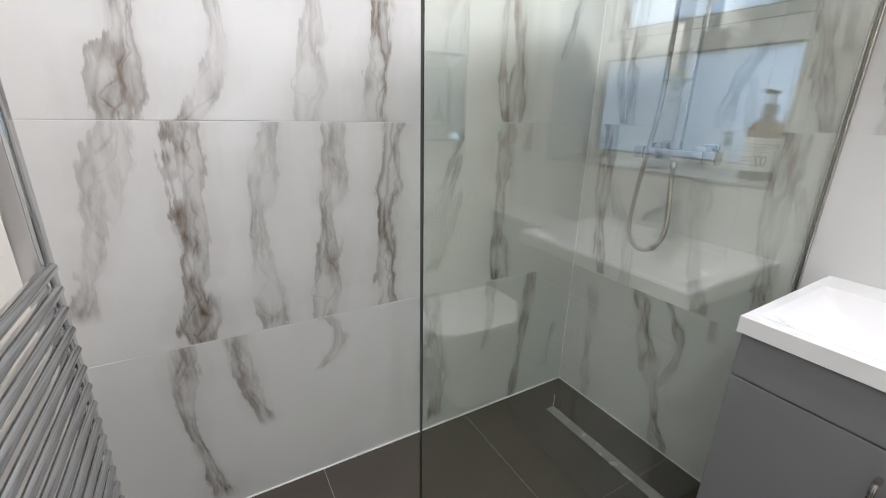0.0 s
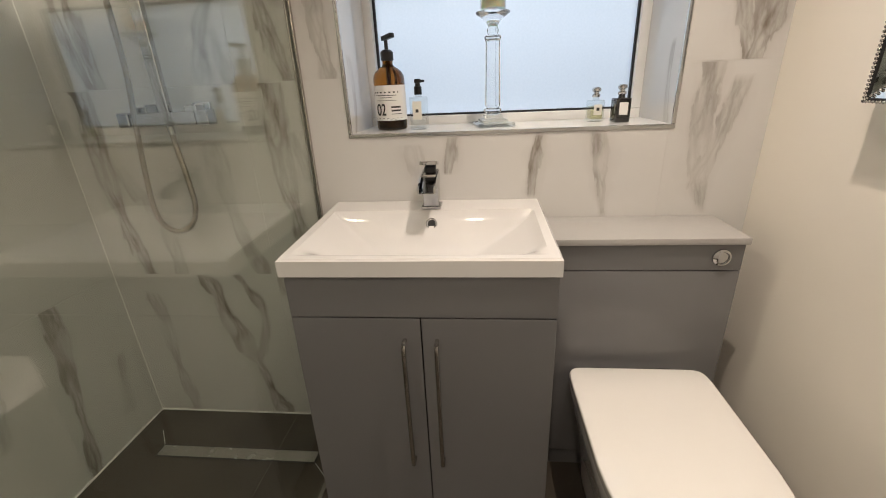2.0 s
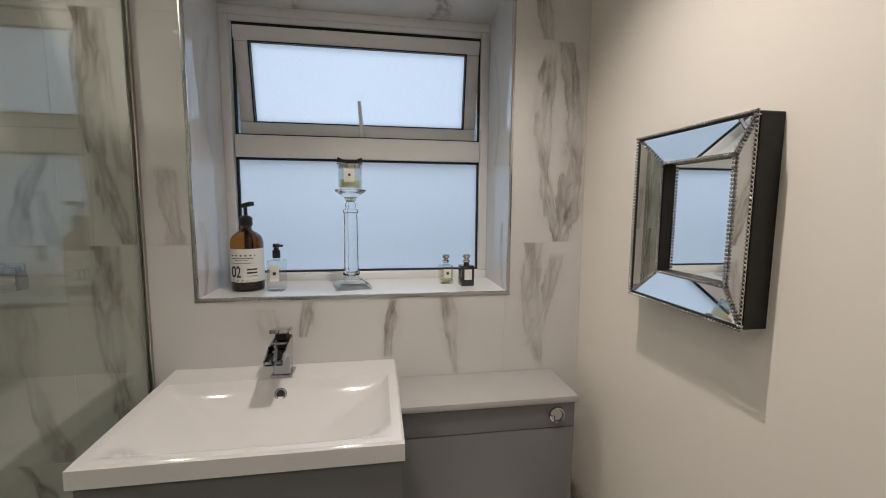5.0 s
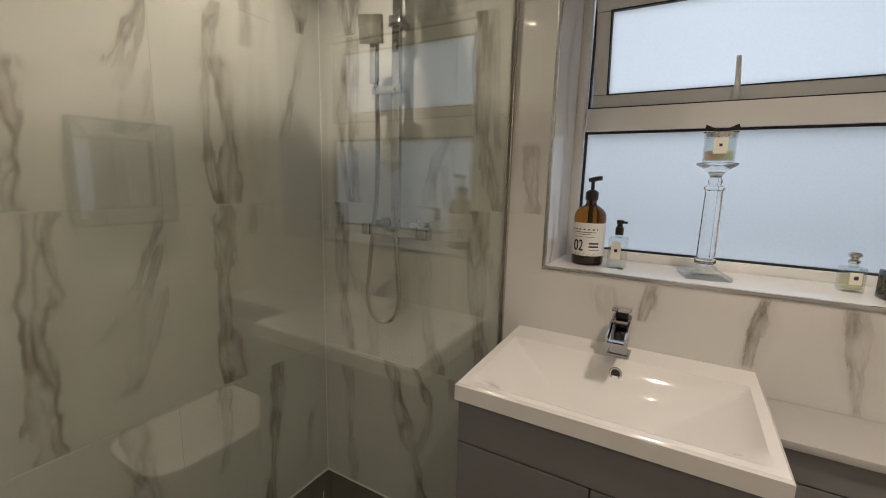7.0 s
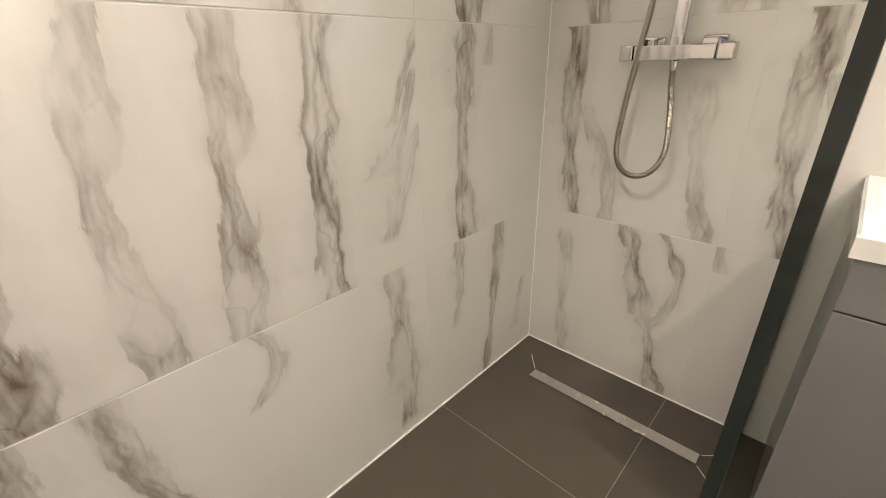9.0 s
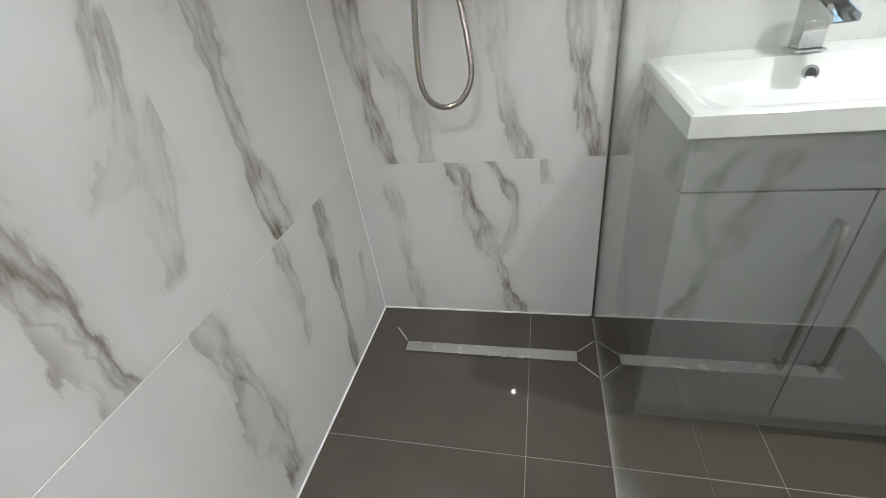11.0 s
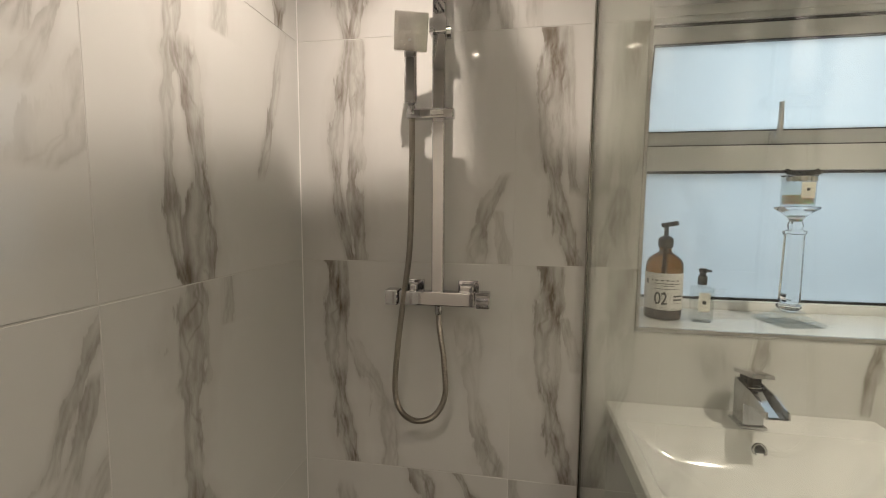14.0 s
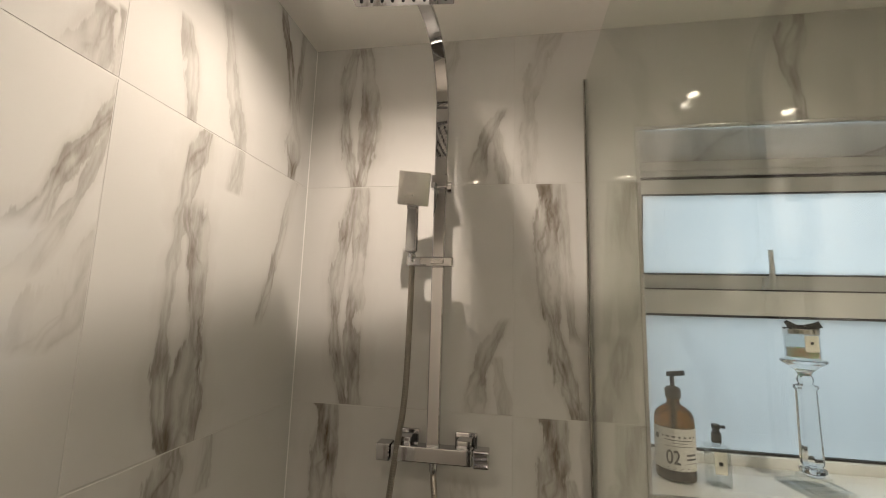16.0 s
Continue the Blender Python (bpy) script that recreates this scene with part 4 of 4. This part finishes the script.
for k in range(4):
    a, b, c, d = outer[k], outer[(k + 1) % 4], inner[(k + 1) % 4], inner[k]
    strip = bmesh.new()
    front = [strip.verts.new((x, y, z)) for (y, z), x in ((a, MF + 0.003), (b, MF + 0.003), (c, ID), (d, ID))]
    back = [strip.verts.new((v.co.x + 0.004, v.co.y, v.co.z)) for v in front]
    strip.faces.new(front)
    strip.faces.new(back[::-1])
    for i in range(4):
        strip.faces.new((front[i], back[i], back[(i + 1) % 4], front[(i + 1) % 4]))
    part("bevel_panel", strip, MIRROR, mirror, "sloping mirror strip")
    beads((MF, *a), (MF, *b))
    beads((ID - 0.003, *d), (ID - 0.003, *c))
    beads((MF, *a), (ID - 0.003, *d))
tagged(part("beading", beading, PEWTER, mirror, "rows of small pewter beads", smooth=80), kind="stuff")
well = bmesh.new()
for y0, y1, z0, z1 in ((inner[0][0] - 0.004, inner[0][0], inner[0][1] - 0.004, inner[2][1] + 0.004), (inner[1][0], inner[1][0] + 0.004, inner[0][1] - 0.004, inner[2][1] + 0.004),
                       (inner[0][0], inner[1][0], inner[0][1] - 0.004, inner[0][1]), (inner[0][0], inner[1][0], inner[2][1], inner[2][1] + 0.004)):
    box(ID + 0.0005, ID + 0.021, y0, y1, z0, z1, 0, 1, well)
part("well", well, BLACK_WOOD, mirror, "black inner sides")
part("mirror_glass", box(ID + 0.016, ID + 0.0205, inner[0][0], inner[1][0], inner[0][1], inner[2][1]), MIRROR, mirror, "flat centre mirror")

# ---- towel radiator on the back wall ----
TX0, TX1, TY = 0.352, 0.852, -1.625
radiator = thing("towel_radiator", (0.625, ROOM_Y, 0.2), "tall chrome ladder towel radiator on the wall", "towel radiator")
for x in (TX0, TX1):
    part("upright", box(x - 0.020, x + 0.020, TY - 0.034, TY + 0.004, 0.20, 1.96, 0.010, 3), RAIL_CHROME, radiator, smooth=60)
levels = [0.245 + 0.0385 * k for k in range(20)] + [1.335 + 0.0385 * k for k in range(5)] + [1.755 + 0.0385 * k for k in range(5)]
bar_mesh = None
for z in levels:
    if bar_mesh is None:
        first = part("bar", tube([(TX0, TY, z), (TX1, TY, z)], 0.0105, 14), RAIL_CHROME, radiator, smooth=60)
        bar_mesh = first.data
        base_z = z
    else:
        bar = new("bar", bar_mesh)
        bar.parent = radiator
        bar.location.z = z - base_z
for x in (TX0 + 0.05, TX1 - 0.05):
    for z in (0.40, 1.80):
        part("bracket", tube([(x, TY, z), (x, ROOM_Y + 0.001, z)], 0.012, 12), RAIL_CHROME, radiator, smooth=60)
for x in (TX0, TX1):
    part("valve", lathe([(0.012, 0.0), (0.015, 0.004), (0.015, 0.10), (0.018, 0.105), (0.018, 0.15), (0.012, 0.198)], (x, TY - 0.014, 0.003), 18), RAIL_CHROME, radiator, "chrome radiator valve", smooth=40)

# ---- tiles: floor ----
def cuts(lo, hi, lines):
    return [lo] + [v for v in lines if lo + 0.002 < v < hi - 0.002] + [hi]


GAP = 0.0012
SIDE = 0.0005
fx, fy = cuts(0.0, ROOM_X, [0.572, 1.160, 1.760]), cuts(ROOM_Y, 0.0, [-1.155, -0.555])
for i in range(len(fx) - 1):
    for j in range(len(fy) - 1):
        part("tile", box(fx[i] + GAP, fx[i + 1] - GAP, fy[j] + GAP, fy[j + 1] - GAP, -0.01, 0.0, 0.0006, 1), FLOOR_TILE, floor)
for p, q in (((0.142, -0.174), (0.086, -0.110)), ((0.727, -0.176), (0.779, -0.128)), ((0.727, -0.224), (0.781, -0.276))):
    part("tile_cut", tube([(*p, -0.0008), (*q, -0.0008)], 0.0016, 6), GROUT, floor, "grouted cut towards the drain")
for bm in (box(0.0, GX - 0.012, -0.004, 0.001, -0.001, 0.004), box(-0.001, 0.004, ROOM_Y, -0.004, -0.001, 0.004)):
    part("silicone", bm, SEALANT, floor, "white sealant bead")
part("silicone", box(-0.0005, 0.0022, -0.0022, 0.0005, 0.004, CEIL), SEALANT, wall_north, "white sealant bead in the corner")

# ---- tiles: marble-effect walls ----
T = 0.6
VEINS_NORTH = {
    (0, 0): [(0.525, 0.437, 0.333, 0.0, 0.6, 0.02, 1.0), (0.472, 0.51, 0.443, 0.26, 0.6, 0.01, 0.8), (0.161, 0.148, 0.12, 0.0, 0.51, 0.02, 0.45)],
    (0, 1): [(0.154, 0.107, 0.101, 0.0, 0.6, 0.022, 1.0), (0.256, 0.236, 0.148, 0.0, 0.37, 0.018, 0.6), (0.551, 0.508, 0.468, 0.0, 0.43, 0.02, 0.6)],
    (0, 2): [(0.155, 0.11, 0.143, 0.0, 0.6, 0.014, 0.9), (0.183, 0.173, 0.162, 0.0, 0.6, 0.016, 0.8), (0.502, 0.526, 0.587, 0.0, 0.23, 0.016, 0.7), (0.571, 0.566, 0.56, 0.0, 0.14, 0.012, 0.4)],
    (0, 3): [(0.151, 0.111, 0.116, 0.0, 0.42, 0.014, 0.9), (0.167, 0.191, 0.152, 0.0, 0.43, 0.016, 0.9), (0.497, 0.52, 0.576, 0.0, 0.21, 0.014, 0.7), (0.565, 0.559, 0.553, 0.0, 0.16, 0.012, 0.5), (0.406, 0.417, 0.428, 0.3, 0.43, 0.012, 0.5)],
    (1, 0): [(0.017, 0.01, 0.004, 0.52, 0.6, 0.012, 0.5)],
    (1, 1): [(0.163, 0.1, 0.094, 0.0, 0.6, 0.022, 1.0), (0.182, 0.153, 0.124, 0.32, 0.46, 0.012, 0.6), (0.516, 0.498, 0.48, 0.31, 0.41, 0.016, 0.4)],
    (1, 2): [(0.164, 0.092, 0.084, 0.0, 0.6, 0.02, 1.0), (0.172, 0.124, 0.107, 0.2, 0.6, 0.014, 0.6), (0.269, 0.256, 0.245, 0.0, 0.2, 0.016, 0.7)],
    (1, 3): [(0.038, 0.042, 0.1, 0.0, 0.43, 0.018, 0.5)],
    (2, 1): [(0.233, 0.242, 0.25, 0.26, 0.43, 0.012, 1.0), (0.457, 0.445, 0.424, 0.2, 0.43, 0.012, 0.8), (0.015, 0.018, 0.02, 0.33, 0.43, 0.01, 0.8)],
    (3, 1): [(0.125, 0.084, 0.081, 0.22, 0.6, 0.018, 0.6), (0.098, 0.13, 0.158, 0.28, 0.55, 0.016, 0.6)],
    (3, 2): [(0.179, 0.118, 0.114, 0.0, 0.54, 0.018, 0.8), (0.184, 0.215, 0.167, 0.0, 0.6, 0.018, 0.9)],
}
VEINS_WEST = {
    (0, 0): [(0.129, 0.148, 0.147, 0.3, 0.6, 0.018, 0.8), (0.283, 0.337, 0.35, 0.0, 0.6, 0.016, 0.8), (0.484, 0.509, 0.534, 0.11, 0.32, 0.014, 0.5)],
    (0, 1): [(0.194, 0.172, 0.189, 0.0, 0.6, 0.03, 1.0), (0.28, 0.283, 0.286, 0.5, 0.6, 0.014, 0.5)],
    (0, 2): [(0.188, 0.147, 0.195, 0.0, 0.6, 0.018, 0.9), (0.209, 0.218, 0.182, 0.0, 0.44, 0.024, 1.0), (0.421, 0.48, 0.537, 0.23, 0.6, 0.014, 0.6), (0.287, 0.292, 0.297, 0.5, 0.6, 0.014, 0.5)],
    (0, 3): [(0.506, 0.493, 0.417, 0.0, 0.42, 0.018, 0.9), (0.524, 0.53, 0.536, 0.2, 0.45, 0.014, 0.7), (0.158, 0.153, 0.123, 0.0, 0.18, 0.014, 0.6), (0.282, 0.251, 0.213, 0.0, 0.28, 0.016, 0.5)],
    (1, 0): [(0.489, 0.486, 0.478, 0.06, 0.6, 0.03, 1.0), (0.068, 0.131, 0.092, 0.42, 0.6, 0.012, 0.6)],
    (1, 1): [(0.501, 0.558, 0.605, 0.38, 0.6, 0.016, 0.7), (0.46, 0.543, 0.584, 0.26, 0.49, 0.02, 0.7), (0.472, 0.525, 0.624, 0.1, 0.38, 0.024, 0.7), (0.083, 0.129, 0.146, 0.0, 0.6, 0.02, 0.8), (0.295, 0.314, 0.341, 0.0, 0.6, 0.024, 1.0)],
    (1, 2): [(0.502, 0.564, 0.62, 0.36, 0.6, 0.02, 0.9), (0.506, 0.583, 0.596, 0.3, 0.6, 0.014, 0.6), (0.52, 0.582, 0.626, 0.2, 0.37, 0.03, 0.6), (0.077, 0.103, 0.131, 0.0, 0.3, 0.02, 0.5), (0.264, 0.29, 0.318, 0.0, 0.32, 0.026, 1.0)],
    (1, 3): [(0.542, 0.551, 0.56, 0.0, 0.1, 0.02, 0.8), (0.605, 0.6, 0.595, 0.0, 0.11, 0.02, 0.7)],
    (2, 0): [(0.333, 0.292, 0.299, 0.06, 0.6, 0.02, 0.9), (0.496, 0.442, 0.42, 0.28, 0.6, 0.022, 0.7)],
    (2, 1): [(0.344, 0.368, 0.384, 0.0, 0.6, 0.03, 1.0), (0.542, 0.544, 0.592, 0.0, 0.6, 0.022, 0.7), (0.121, 0.187, 0.254, 0.14, 0.6, 0.03, 0.7)],
    (2, 2): [(0.25, 0.286, 0.315, 0.0, 0.25, 0.035, 0.9), (0.396, 0.484, 0.495, 0.0, 0.27, 0.018, 0.8)],
}
SPARE = [(0.12, 0.10, 0.15, 0.0, 0.6, 0.018, 0.8), (0.46, 0.50, 0.44, 0.0, 0.6, 0.014, 0.6)]


def shifted(veins, by):
    return [(a + by, b + by, c + by, *rest) for a, b, c, *rest in veins]


# each tile: its two edges along the wall, and the vein patterns that lie on it
for x0, x1, cols in ((0.0, T, (0,)), (T, 3 * T, (1, 2)), (3 * T, ROOM_X, (3,))):
    for row in range(4):
        veins = [v for k in cols for v in shifted(VEINS_NORTH.get((k, row), SPARE), (k - cols[0]) * T)]
        a, b, c, d = x0 + SIDE, x1 - SIDE, row * T + GAP, min(CEIL, row * T + T) - GAP
        xs, zs = cuts(a, b, OPEN_X), cuts(c, d, OPEN_Z)
        if any(in_opening((p + q) / 2, (r + t) / 2) for p, q in zip(xs, xs[1:]) for r, t in zip(zs, zs[1:])):
            bm = sheet_with_gaps(xs, zs, lambda x, z: not in_opening(x, z), lambda u, v, w: (u - x0, w, v - row * T), 0.01)
        else:
            bm = box(a - x0, b - x0, 0.0, 0.01, c - row * T, d - row * T, 0.0007, 1)
        tile = new("tile", mesh_of("tile", bm, marble("marble_north_%d_%d" % (cols[0], row), "X", veins)))
        tile.parent, tile.location = wall_north, (x0, 0, row * T)
for y0, y1, cols in ((-T, 0.0, (0,)), (-3 * T, -T, (2, 1))):
    for row in range(4):
        veins = [v for k in cols for v in shifted(VEINS_WEST.get((k, row), SPARE), (cols[0] - k) * T)]
        bm = box(-0.01, 0.0, max(y0, ROOM_Y) + SIDE - y0, y1 - SIDE - y0, GAP, min(CEIL - row * T, T) - GAP, 0.0007, 1)
        tile = new("tile", mesh_of("tile", bm, marble("marble_west_%d_%d" % (cols[0], row), "Y", veins)))
        tile.parent, tile.location = wall_west, (0, y0, row * T)
